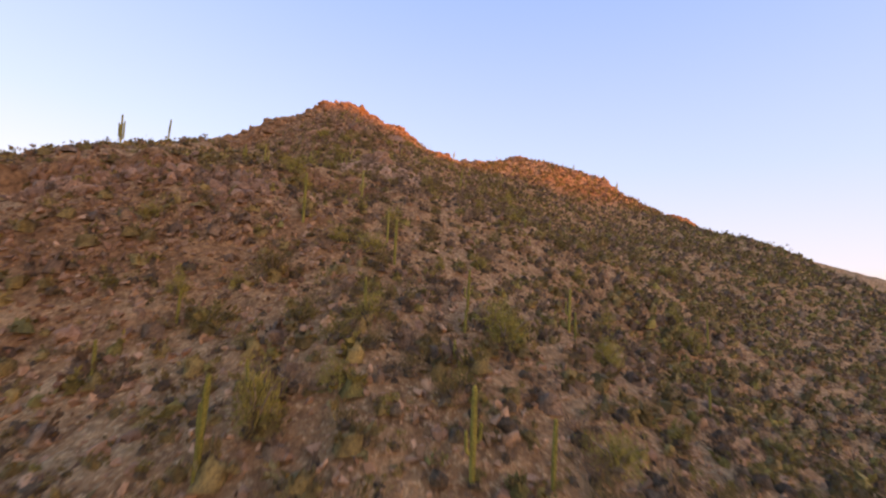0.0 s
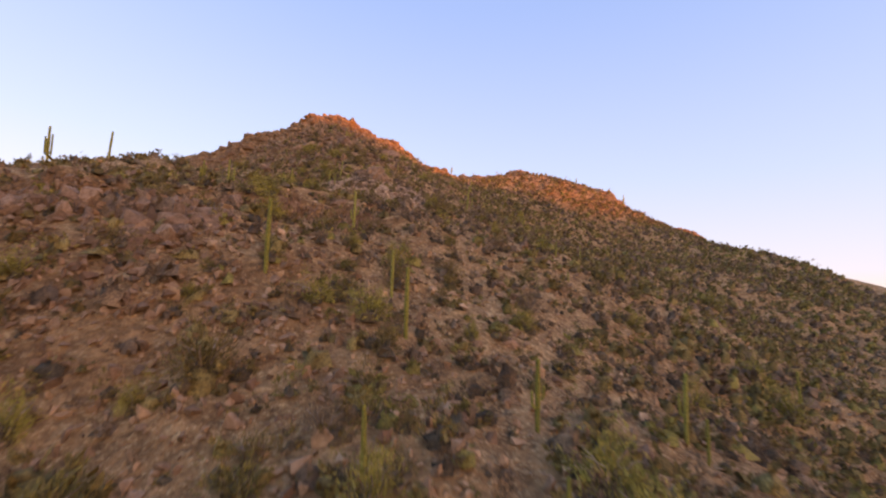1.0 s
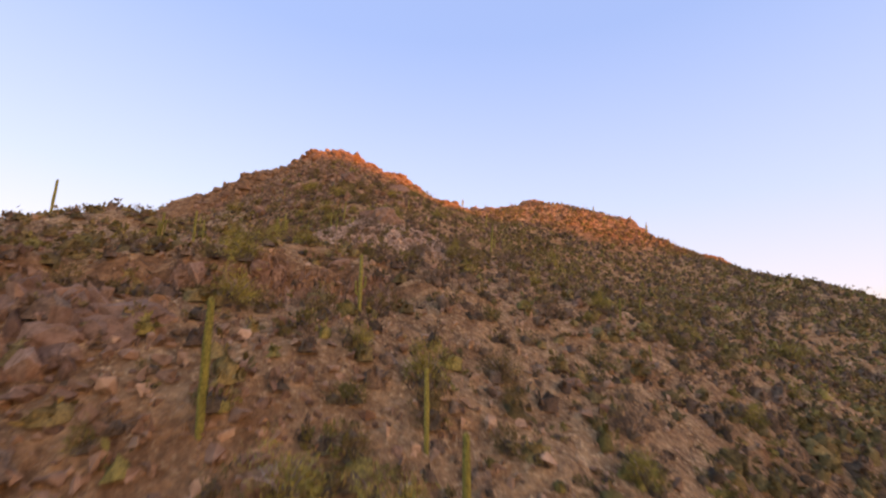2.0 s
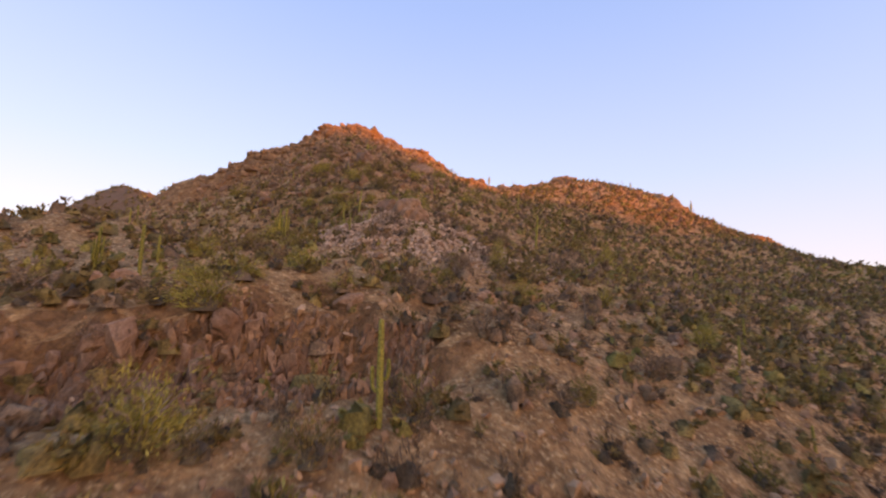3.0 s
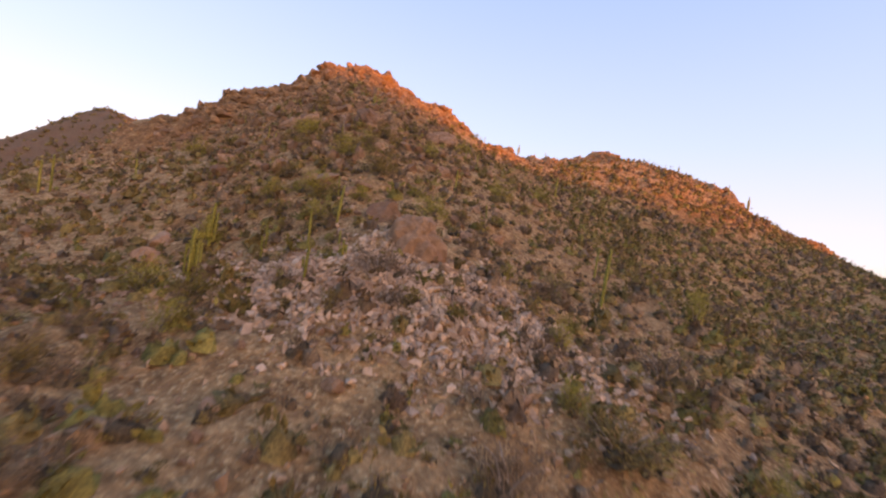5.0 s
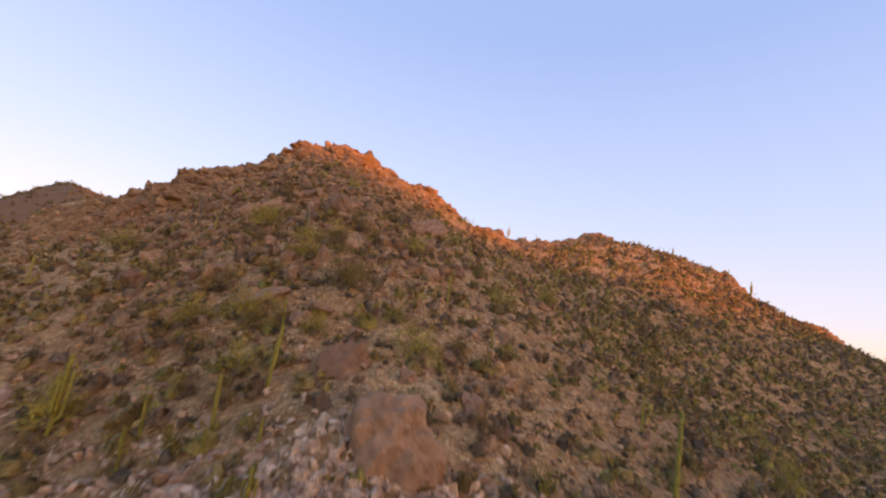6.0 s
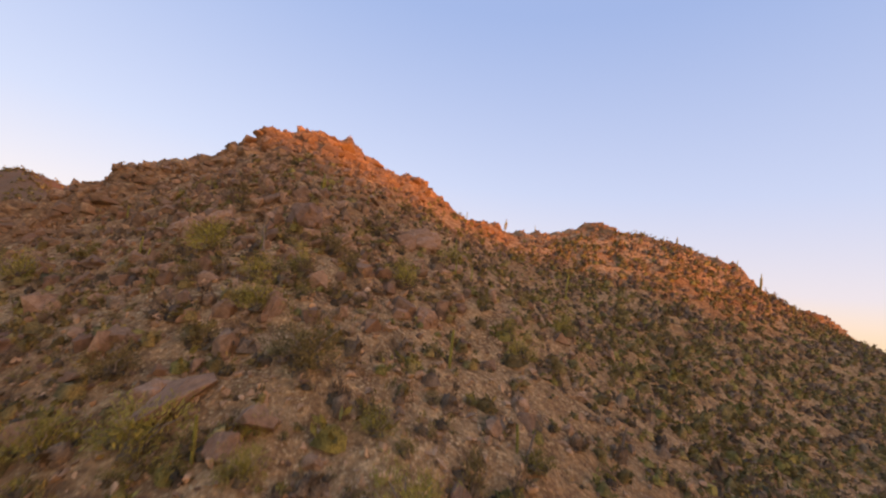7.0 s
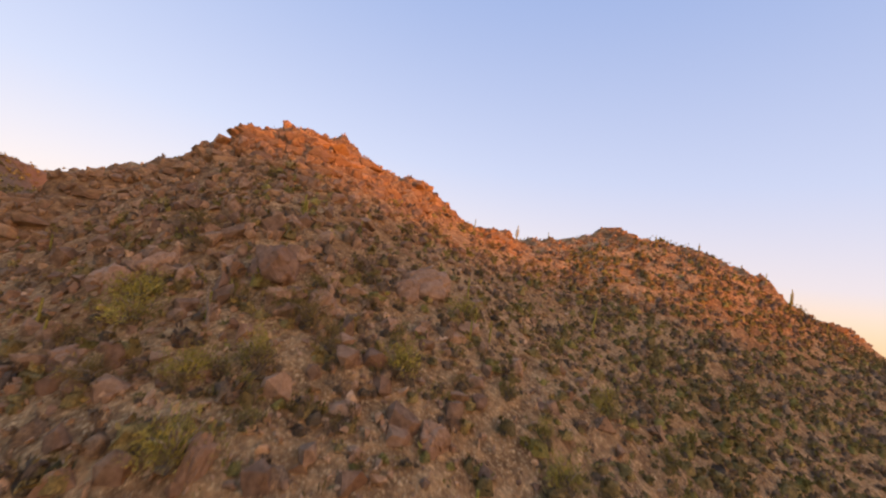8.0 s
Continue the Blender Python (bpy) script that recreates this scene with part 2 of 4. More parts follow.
EARTH = earth()
STONE = stone("pale_rubble", (0.31, 0.192, 0.104), (0.51, 0.338, 0.192), (0.66, 0.473, 0.29))
CRAG = stone("red_crag", (0.17, 0.1, 0.048), (0.33, 0.205, 0.105), (0.47, 0.315, 0.175), True)

# ---- ground: one sheet to the horizon ----


def lines(lo, hi, step, far, count):
    core = np.arange(lo, hi + step / 2, step)
    out = np.geomspace(step, far, count)
    return np.concatenate([(core[0] - out)[::-1], core, core[-1] + out])


def sheet(name, xs, ys, zs, mat):
    gx, gy = np.meshgrid(xs, ys)
    nx, ny = len(xs), len(ys)
    me = bpy.data.meshes.new(name)
    me.vertices.add(nx * ny)
    me.vertices.foreach_set("co", np.stack([gx, gy, zs(gx, gy)], -1).ravel())
    a = (np.arange(ny - 1)[:, None] * nx + np.arange(nx - 1)[None]).ravel()
    quads = np.stack([a, a + 1, a + nx + 1, a + nx], -1)
    me.loops.add(quads.size)
    me.loops.foreach_set("vertex_index", quads.ravel())
    me.polygons.add(len(quads))
    me.polygons.foreach_set("loop_start", np.arange(0, quads.size, 4))
    me.polygons.foreach_set("use_smooth", np.ones(len(quads), bool))
    me.update(calc_edges=True)
    me.materials.append(mat)
    return new(name, me)


ground = sheet("ground", lines(-118, 150, 1.05, 4300, 60), lines(10, 272, 1.05, 4300, 60), height, EARTH)
tagged(ground, "brown stony desert hillside with pale rubble and ridge", "hillside", kind="structure")

PALE = stone("pale_boulder", (0.21, 0.128, 0.074), (0.36, 0.228, 0.137), (0.49, 0.33, 0.207), True)
CACTUS = plant("cactus_skin", (0.28, 0.268, 0.055), (0.42, 0.392, 0.09), True, 0.6)
DEAD = plant("dry_wood", (0.20, 0.155, 0.11), (0.36, 0.29, 0.22), True, 0.9)
OLIVE = plant("olive_leaf", (0.158, 0.12, 0.043), (0.3, 0.229, 0.082))
GREY = plant("dry_grey_twig", (0.155, 0.108, 0.066), (0.29, 0.203, 0.124))
GREEN = plant("fresh_green_leaf", (0.165, 0.142, 0.04), (0.3, 0.258, 0.072))
# inner twigs, with the shade inside a shrub put into their colour
SHADED_TWIG = plant("shaded_inner_twig", (0.085, 0.066, 0.04), (0.15, 0.116, 0.07))
SCREE = stone("pale_scree", (0.36, 0.262, 0.17), (0.58, 0.435, 0.3), (0.74, 0.585, 0.425))
STRAW = plant("straw_grass", (0.24, 0.165, 0.07), (0.46, 0.33, 0.16))
rng = np.random.default_rng(7)

# ---- mesh helpers ----


def mesh_of(name, verts, faces, mat, flat=True):
    me = bpy.data.meshes.new(name)
    verts, faces = np.asarray(verts, float), np.asarray(faces)
    n, k = faces.shape
    me.vertices.add(len(verts))
    me.vertices.foreach_set("co", verts.ravel())
    me.loops.add(n * k)
    me.loops.foreach_set("vertex_index", faces.ravel())
    me.polygons.add(n)
    me.polygons.foreach_set("loop_start", np.arange(0, n * k, k))
    me.polygons.foreach_set("use_smooth", np.full(n, not flat))
    me.update(calc_edges=True)
    me.validate()
    me.materials.append(mat)
    return me


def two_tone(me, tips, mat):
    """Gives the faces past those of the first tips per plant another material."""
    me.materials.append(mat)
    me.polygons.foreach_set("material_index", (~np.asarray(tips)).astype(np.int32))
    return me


def hull(points):
    bm = bmesh.new()
    for p in points:
        bm.verts.new(p)
    made = bmesh.ops.convex_hull(bm, input=bm.verts)
    bmesh.ops.delete(bm, geom=list({g for g in made["geom_interior"] + made["geom_unused"] if isinstance(g, bmesh.types.BMVert)}), context="VERTS")
    bmesh.ops.triangulate(bm, faces=bm.faces)
    bm.verts.index_update()
    v = np.array([p.co[:] for p in bm.verts])
    f = np.array([[q.index for q in face.verts] for face in bm.faces])
    bm.free()
    return v, f


def rock_shape(count, box=1.0):
    """An angular stone about one metre wide: box near 0 gives a pebble, near 1 a block."""
    p = rng.normal(size=(count, 3))
    p /= np.abs(p).max(1, keepdims=True) ** box * np.linalg.norm(p, axis=1, keepdims=True) ** (1 - box)
    return hull(p * 0.5 * rng.uniform(0.75, 1.0, (count, 3)))


def turns(count, lean=math.pi):
    """Random turns: about the upright axis, then tipped by up to lean."""
    a, b, c = rng.uniform(0, 2 * math.pi, count), rng.uniform(-lean, lean, count), rng.uniform(-lean, lean, count)
    ca, sa, cb, sb, cc, sc = np.cos(a), np.sin(a), np.cos(b), np.sin(b), np.cos(c), np.sin(c)
    o, i = np.zeros(count), np.ones(count)
    z = np.stack([ca, -sa, o, sa, ca, o, o, o, i], -1).reshape(-1, 3, 3)
    x = np.stack([i, o, o, o, cb, -sb, o, sb, cb], -1).reshape(-1, 3, 3)
    y = np.stack([cc, o, sc, o, i, o, -sc, o, cc], -1).reshape(-1, 3, 3)
    return y @ x @ z


def scattered(name, shapes, places, sizes, spins, mat, flat=True, core=None, leaves=0):
    """Many stones or plants in one mesh."""
    pick = rng.integers(0, len(shapes), len(places))
    verts, faces, start = [], [], 0
    for n, (v, f) in enumerate(shapes):
        mine = np.flatnonzero(pick == n)
        if not len(mine):
            continue
        w = np.einsum("nij,vj->nvi", spins[mine], v) if spins is not None else np.repeat(v[None], len(mine), 0)
        w = w * sizes[mine][:, None] + places[mine][:, None]
        verts.append(w.reshape(-1, 3))
        faces.append((f[None] + start + np.arange(len(mine))[:, None, None] * len(v)).reshape(-1, f.shape[1]))
        start += w.shape[0] * w.shape[1]
    me = mesh_of(name, np.concatenate(verts), np.concatenate(faces), mat, flat)
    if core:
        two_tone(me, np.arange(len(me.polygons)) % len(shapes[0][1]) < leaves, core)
    return new(name, me)


def part(name, mesh, parent, m=None, label=""):
    ob = new(name, mesh)
    ob.parent = parent
    if m is not None:
        ob.matrix_basis = m
    return tagged(ob, label)


def on_ground(xy):
    return np.c_[xy, height(xy[:, 0], xy[:, 1])]


def strewn(count, seed, patch=0.0, size=9.0, reach=62.0, floor=0.18, spill=1.0, clear=False):
    """Places on the hill, thicker along the flight and where the patchy noise is high."""
    r = np.random.default_rng(seed)
    out = np.zeros((0, 2))
    while len(out) < count:
        xy = np.c_[r.uniform(-118, 148, count * 2), r.uniform(-14, 272, count * 2)]
        away = xy[:, 0] - (5 - 0.24 * xy[:, 1])
        away = np.where(away > 0, away * spill, -away)
        keep = r.random(len(xy)) < floor + (1 - floor) * np.exp(-((away / reach) ** 2))
        keep &= r.random(len(xy)) < 0.5 + patch * turbulence(xy[:, 0], xy[:, 1], size, 2, seed)
        keep &= xy[:, 1] < 225 + 0.45 * np.maximum(xy[:, 0], -60) + 18
        xy = xy[keep]
        if clear:
            xy = xy[r.random(len(xy)) > 1.6 * craggy(xy[:, 0], xy[:, 1]) * (xy[:, 1] > 110)]
        out = np.r_[out, xy]
    return out[:count]


# ---- far hills ----
CREST_S = (-30, 0, 16, 25, 55, 73, 90, 105, 112, 120, 132, 146, 156, 161, 166, 171, 184, 191, 220, 320)
CREST_Z = (80, 86, 88, 88.5, 89.5, 89.5, 90, 91.5, 95, 99, 104, 108, 107.5, 102, 96, 91, 86, 85, 82, 78)


RIDGE_BACK = ((-96, 196), (-222, 280), (-330, 262))


def far_height(x, y):
    best, along, done = np.full(np.shape(x), 1e9), np.zeros(np.shape(x)), 0.0
    for (ax, ay), (bx, by) in zip(RIDGE_BACK, RIDGE_BACK[1:]):
        leg = math.hypot(bx - ax, by - ay)
        t = np.clip(((x - ax) * (bx - ax) + (y - ay) * (by - ay)) / leg**2, -0.2, 1.3 if done else 1)
        d = np.hypot(x - ax - t * (bx - ax), y - ay - t * (by - ay))
        along, best = np.where(d < best, done + t * leg, along), np.minimum(d, best)
        done += leg
    z = np.interp(along, CREST_S, CREST_Z) - 0.75 * (np.sqrt(best**2 + 9) - 3)
    return z + 0.9 * turbulence(x, y, 7, 4, 31)


# brown rock, its colour darkened to stand in for shade on the far hill
SHADY_ROCK = stone("shade_darkened_rock", (0.045, 0.028, 0.016), (0.085, 0.056, 0.032), (0.13, 0.088, 0.052))
RIDGE_ROCK = stone("brown_ridge_rock", (0.11, 0.066, 0.035), (0.21, 0.132, 0.072), (0.3, 0.2, 0.115))
far_hill = sheet("hill_1", np.arange(-470, -92, 1.6), np.arange(120, 500, 1.6), far_height, RIDGE_ROCK)
tagged(far_hill, "brown stony ridge running back to a rounded rocky knob", "hill", kind="structure")


def dark_height(x, y):
    r = np.hypot((x + 610) / 165, (y - 400) / 150)
    return -40 + 192 * np.exp(-(r**2) * 0.55) + 3 * turbulence(x, y, 30, 4, 43)


dark_hill = sheet("hill_3", np.arange(-960, -330, 6.0), np.arange(100, 800, 6.0), dark_height, SHADY_ROCK)
tagged(dark_hill, "dark brown hill far beyond the rocky knob", "hill", kind="structure")


def dome_height(x, y):
    r = np.hypot((x + 645) / 62, (y - 760) / 80)
    return -40 + 186 * np.exp(-(r**2) * 0.55) + 3 * turbulence(x, y, 30, 3, 41)


red_hill = sheet("hill_2", np.arange(-860, -440, 6.0), np.arange(520, 1010, 6.0), dome_height, EARTH)
tagged(red_hill, "rounded reddish hill far behind the ridge", "hill", kind="structure")

RANGE_FAR = 1500.0


def range_height(x, y):
    """Unseen mountains added before the sun; their profile sets where the hill is shaded."""
    c, s = math.cos(radians(SUN_AZ)), math.sin(radians(SUN_AZ))
    ahead, aside = x * c + y * s - RANGE_FAR, -x * s + y * c
    top = np.interp(aside, (-300, 82, 90, 97, 104, 120, 135, 150, 162, 175, 190, 240, 600), (136, 136, 124, 107, 100, 98.5, 95.5, 92.5, 90, 87.5, 84.5, 84, 86)) + 2.5 * turbulence(aside, aside * 0, 60, 3, 51)
    top = top + RANGE_FAR * math.tan(radians(SUN_EL))
    return -60 + (top + 60) * np.exp(-((ahead / 220) ** 2))


shade_range = sheet("mountains_1", np.arange(560, 1960, 12.0), np.arange(-1720, -120, 12.0), range_height, EARTH)
tagged(shade_range, "unseen mountains added before the low sun to shade the lower slopes", "mountains", kind="structure")

# ---- boulders ----
BLOCKS = [mesh_of("block", *rock_shape(16, 0.75), CRAG) for _ in range(9)]


def boulder_shape(seed, planes=8, detail=4, jitter=0.6, sharp=55, lumps=0.15):
    """A weathered boulder one metre wide: a ball cut by planes, its edges worn, its faces rough."""
    g = np.random.default_rng(seed)
    bm = bmesh.new()
    bmesh.ops.create_icosphere(bm, subdivisions=detail, radius=1.0)
    bm.verts.index_update()
    d = np.array([v.co[:] for v in bm.verts])
    f = np.array([[v.index for v in face.verts] for face in bm.faces])
    bm.free()
    sides = np.concatenate([np.eye(3), -np.eye(3)]) + g.normal(0, jitter, (6, 3))
    n = np.concatenate([sides, g.normal(size=(planes, 3))])
    n /= np.linalg.norm(n, axis=1, keepdims=True)
    reach = np.concatenate([g.uniform(0.6, 0.85, 6), g.uniform(0.62, 0.84, planes)]) / np.maximum(d @ n.T, 0.05)
    far = np.minimum(-np.log(np.exp(-sharp * reach).sum(1)) / sharp, 1.0)
    u, w = d[:, 0] * 3 + d[:, 2] * 2, d[:, 1] * 3 - d[:, 2]
    far = far * (1 + lumps * turbulence(u + seed, w, 1.1, 5, seed))
    v = d * far[:, None]
    return v / np.ptp(v, axis=0), f


SMOOTH_BLOCKS = [mesh_of("boulder", *boulder_shape(n), PALE) for n in range(6)]
BOULDERS = [  # x, y, width, height
    (-16.4, 103.5, 5.6, 4.6), (-21.1, 111.7, 4.4, 3.0), (-42.0, 105.6, 3.4, 2.7), (-44.4, 110.5, 3.4, 1.8),
    (-21.1, 153.8, 6.5, 4.3), (-23.2, 150.5, 3.9, 2.9), (-34.8, 143.6, 5.2, 3.8), (-48.0, 141.6, 3.9, 2.9),
    (-45.5, 143.4, 3.5, 2.9), (-44.1, 134.9, 2.9, 1.6), (-18.4, 134.7, 2.8, 2.4), (-29.9, 127.1, 1.9, 2.7), (-22.8, 130.8, 1.1, 0.9),
]
BOULDERS_LOW = [
    (-23.2, 65.4, 3.6, 1.4), (-23.1, 33.2, 1.9, 1.6), (-13.2, 94.4, 1.2, 1.1), (-10.9, 95.2, 1.0, 0.9), (-12.2, 110.7, 1.8, 1.4),
    (-48.6, 124.4, 3.6, 2.2), (-20.6, 68.1, 1.9, 1.6), (-5.8, 79.8, 2.3, 1.4), (-15.2, 73.4, 2.2, 1.4), (-29.5, 142.3, 3.4, 2.2),
    (-23.5, 143.7, 2.2, 1.4), (-26.6, 116.0, 2.3, 1.5), (-12.2, 109.2, 1.7, 1.4), (-32.6, 118.6, 2.7, 2.0),
]
r = random.Random(4)
for x, y, w, h in BOULDERS + BOULDERS_LOW:
    z = float(height([x], [y])[0])
    ob = new("boulder", r.choice(SMOOTH_BLOCKS))
    ob.matrix_basis = pose(x, y, z + h * (0.02 if w < 4.5 else 0.1), r.uniform(-14, 14), r.uniform(-14, 14), r.uniform(0, 360)) @ Matrix.Diagonal((w, w * r.uniform(0.7, 0.95), h * 1.2, 1))
    size = "huge" if w > 4 else "large" if w > 2.5 else "small"
    tagged(ob, f"{size} pinkish granite boulder half sunk in the slope", "boulder", "boulders on the slope")
for x, y in strewn(80, 87, 0.3, 16, 30.0, 0.02):
    w = r.uniform(0.9, 2.0)
    ob = new("boulder", r.choice(SMOOTH_BLOCKS))
    ob.matrix_basis = pose(x, y, float(height([x], [y])[0]) + 0.05 * w, r.uniform(-20, 20), r.uniform(-20, 20), r.uniform(0, 360)) @ Matrix.Diagonal((w, w * r.uniform(0.7, 1), w * r.uniform(0.6, 0.95), 1))
    tagged(ob, "pinkish brown boulder lying among shrubs", "boulder", "boulders on the slope")
slab = new("rock_slab", mesh_of("rock_slab", *rock_shape(22, 0.97), PALE))
slab.matrix_basis = pose(-31.1, 118.1, float(height([-31.1], [118.1])[0]) + 0.25, 30, -10, -30) @ Matrix.Diagonal((2.3, 5.4, 1.5, 1))
tagged(slab, "long flat pinkish rock slab leaning on the slope", "rock slab")

BIG_BLOCKS = [mesh_of("block", *rock_shape(20, 0.85), CRAG) for n in range(9)]

# ---- outcrops: each a thing of single blocks ----


def outcrop(name, label, line, count, size, drop, seed, tall=1.4, proud=0.25, big=0, start=0.0, upright=False, kind=None):
    """Blocks strewn along a line of corners, and up to drop metres down towards the valley: long dipping
    slabs first where big asks for them, and standing splinters where the rock is split upright."""
    r = random.Random(seed)
    mid = [sum(p[n] for p in line) / len(line) for n in (0, 1)]
    root = new(name)
    root.location = (*mid, float(height([mid[0]], [mid[1]])[0]))
    tagged(root, label, "rock outcrop")
    legs = [math.dist(a, b) for a, b in zip(line, line[1:])]
    for k in range(count):
        n = r.choices(range(len(legs)), legs)[0]
        t = r.random()
        (ax, ay), (bx, by) = line[n], line[n + 1]
        d = start + r.random() ** (1.0 if upright else 1.5) * drop
        nx, ny = (by - ay) / legs[n], -(bx - ax) / legs[n]
        x, y = ax + t * (bx - ax) + nx * d, ay + t * (by - ay) + ny * d
        z = float(height([x], [y])[0])
        strike = math.degrees(math.atan2(by - ay, bx - ax))
        if k < big:
            s = size * r.uniform(1.1, 2.3)
            m = pose(x, y, z - 0.3 * s, r.uniform(-12, 12), r.gauss(3, 8), strike + r.gauss(0, 22))
            m = m @ Matrix.Diagonal((s * r.uniform(1.1, 1.9), s * r.uniform(0.8, 1.3), s * tall * r.uniform(0.6, 0.95), 1))
        elif upright:
            s = size * r.uniform(0.4, 1.0) * (1.25 if r.random() < 0.12 else 1)
            m = pose(x, y, z + s * tall * proud, r.gauss(-4, 13), r.gauss(11, 13), strike + r.gauss(0, 40))
            m = m @ Matrix.Diagonal((s * r.uniform(0.5, 1.05), s * r.uniform(0.6, 1.05), s * tall * r.uniform(0.6, 1.3), 1))
        else:
            s = size * r.uniform(0.45, 1.35)
            m = pose(x, y, z + s * tall * proud * 0.5, r.uniform(-22, 22), r.uniform(-26, 10), r.uniform(0, 360))
            m = m @ Matrix.Diagonal((s * r.uniform(0.6, 1.1), s * r.uniform(0.7, 1.2), s * tall * r.uniform(0.7, 1.25), 1))
        part("rock", r.choice(kind or (BIG_BLOCKS if k < big else BLOCKS)), root, Matrix.Translation(root.location).inverted() @ m)
    return root


SPLIT = stone("split_brown_rock", (0.15, 0.093, 0.053), (0.33, 0.215, 0.132), (0.5, 0.345, 0.23), True)
SPLINTERS = [mesh_of("splinter", *rock_shape(11, 0.95), SPLIT) for n in range(10)]
LEDGES = [mesh_of("ledge_block", *rock_shape(15, 0.92), SPLIT) for n in range(8)]
outcrop("cliff", "low brown cliff of upright split rock blocks", RIM[1:4], 300, 1.15, 2.6, 21, 1.75, -0.22, 0, -0.5, True, SPLINTERS)
outcrop("cliff", "lower tier of the low brown cliff with tilted slabs", [(x + 1.0, y - 1.8) for x, y in RIM[1:4]], 300, 1.15, 4.0, 29, 1.6, -0.1, 0, 0.0, True, SPLINTERS)
outcrop("cliff", "ends of the low brown cliff with tilted slabs", RIM[:2] + RIM[3:], 300, 1.1, 4.8, 28, 1.6, -0.12, 0, -0.7, True, SPLINTERS)
outcrop("cliff", "large cracked brown blocks standing in the cliff face", RIM[:4], 110, 1.9, 2.4, 35, 1.35, -0.12, 0, -0.3, True, LEDGES)
outcrop("cliff_ledge", "large cracked blocks of a brown rock step", [(-44, 46), (-36, 50), (-30, 52.5)], 60, 2.1, 3.4, 36, 1.2, -0.05, 0, 0.0, True, LEDGES)
outcrop("cliff_ledge", "broken reddish ledge below the low cliff", [(-42, 48), (-32, 52), (-25, 54.5), (-18.5, 53.5)], 170, 1.3, 6.0, 22, 1.35, 0.05, 40, 0.0, False, LEDGES)
outcrop("summit_crag", "craggy red rock summit lit by low sun", SUMMIT, 300, 1.5, 15, 23, 1.0, -0.1, 150)
outcrop("summit_crag", "brown broken rocks below the summit crag", SUMMIT, 170, 1.5, 18, 33, 0.9, 0.0, 60, 13)
outcrop("crest_crag", "jagged red rock crest falling from the summit", CREST, 240, 1.4, 9, 24, 1.0, 0.0, 100)
outcrop("shoulder_crag", "brown rounded rocky shoulder of the hill", SHOULDER, 280, 1.5, 16, 25, 0.9, -0.05, 90)
outcrop("ridge_crag", "red rocky crest of the second ridge", RIDGE, 240, 1.3, 9, 26, 1.0, 0.0, 60)
outcrop("knob_crag", "small rocky knob at the end of the ridge", [(143, 298), (155, 300), (165, 303)], 50, 2.0, 6, 27, 1.0, 0.1, 20)

# ---- shrubs ----


def bush_shape(leaves, leaf, seed, core=0.0, open_crown=0.35, rings=3, sides=7, thin=0.2):
    """Fine upswept twigs with slim leaves over an uneven dome one metre wide."""
    g = np.random.default_rng(seed)
    tufts = max(6, leaves // 12)
    a, e = g.uniform(0, 2 * math.pi, tufts), np.arcsin(g.uniform(0.0, 1, tufts) ** 0.8)
    lobe = 1 + 0.22 * np.sin(2 * a + seed) + 0.14 * np.sin(3 * a + 2.0 * seed)
    rad = 0.5 * g.uniform(open_crown, 1.0, tufts) ** 0.5 * g.uniform(0.7, 1.12, tufts) * lobe
    mid = np.stack([rad * np.cos(a) * np.cos(e), rad * np.sin(a) * np.cos(e), 0.04 + rad * 1.4 * np.sin(e)], -1)
    c = mid[g.integers(0, tufts, leaves)] + g.normal(0, 0.06, (leaves, 3))
    c[:, 2] = np.maximum(c[:, 2], 0.02)
    u = c - [0, 0, 0.05]
    u = u / np.linalg.norm(u, axis=1, keepdims=True) + 0.55 * g.normal(size=(leaves, 3)) + [0, 0, 0.25]
    u /= np.linalg.norm(u, axis=1, keepdims=True)
    v = np.cross(u, g.normal(size=(leaves, 3)))
    v /= np.linalg.norm(v, axis=1, keepdims=True)
    s = leaf * g.uniform(0.5, 1.5, (leaves, 1))
    verts = np.stack([c - u * s, c + v * s * thin, c + u * s, c - v * s * thin], 1).reshape(-1, 3)
    faces = np.arange(4 * leaves).reshape(-1, 4)
    if core:  # the dense inner twigs, as one lumpy dome; near plants colour it dark for inner shade
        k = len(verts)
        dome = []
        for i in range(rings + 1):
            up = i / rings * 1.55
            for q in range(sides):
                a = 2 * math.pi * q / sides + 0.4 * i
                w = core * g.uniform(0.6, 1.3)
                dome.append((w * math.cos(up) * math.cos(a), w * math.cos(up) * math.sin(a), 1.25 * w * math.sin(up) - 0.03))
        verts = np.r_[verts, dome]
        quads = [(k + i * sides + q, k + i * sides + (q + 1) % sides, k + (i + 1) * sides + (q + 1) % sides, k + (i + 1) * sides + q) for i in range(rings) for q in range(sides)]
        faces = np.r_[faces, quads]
    return verts, faces


def cover(x, y):
    """How thickly the scrub stands: sparse on the stony rib under the flight, dense on its flanks."""
    flank = np.maximum(smooth((x - 2 + 0.1 * y) / 34), smooth((5 - 0.24 * y - x - 5) / 14))
    return (0.42 + 0.58 * np.maximum(flank, 0.85 * smooth((54 - y) / 22))) * (1 - 0.5 * smooth((height(x, y) - 84) / 10))


TAKEN = set()


def roomy(p, gap):
    """Whether no other shrub stands in this patch of ground; claims it."""
    key = (gap, int(p[0] // gap), int(p[1] // gap))
    free = key not in TAKEN
    TAKEN.add(key)
    return free


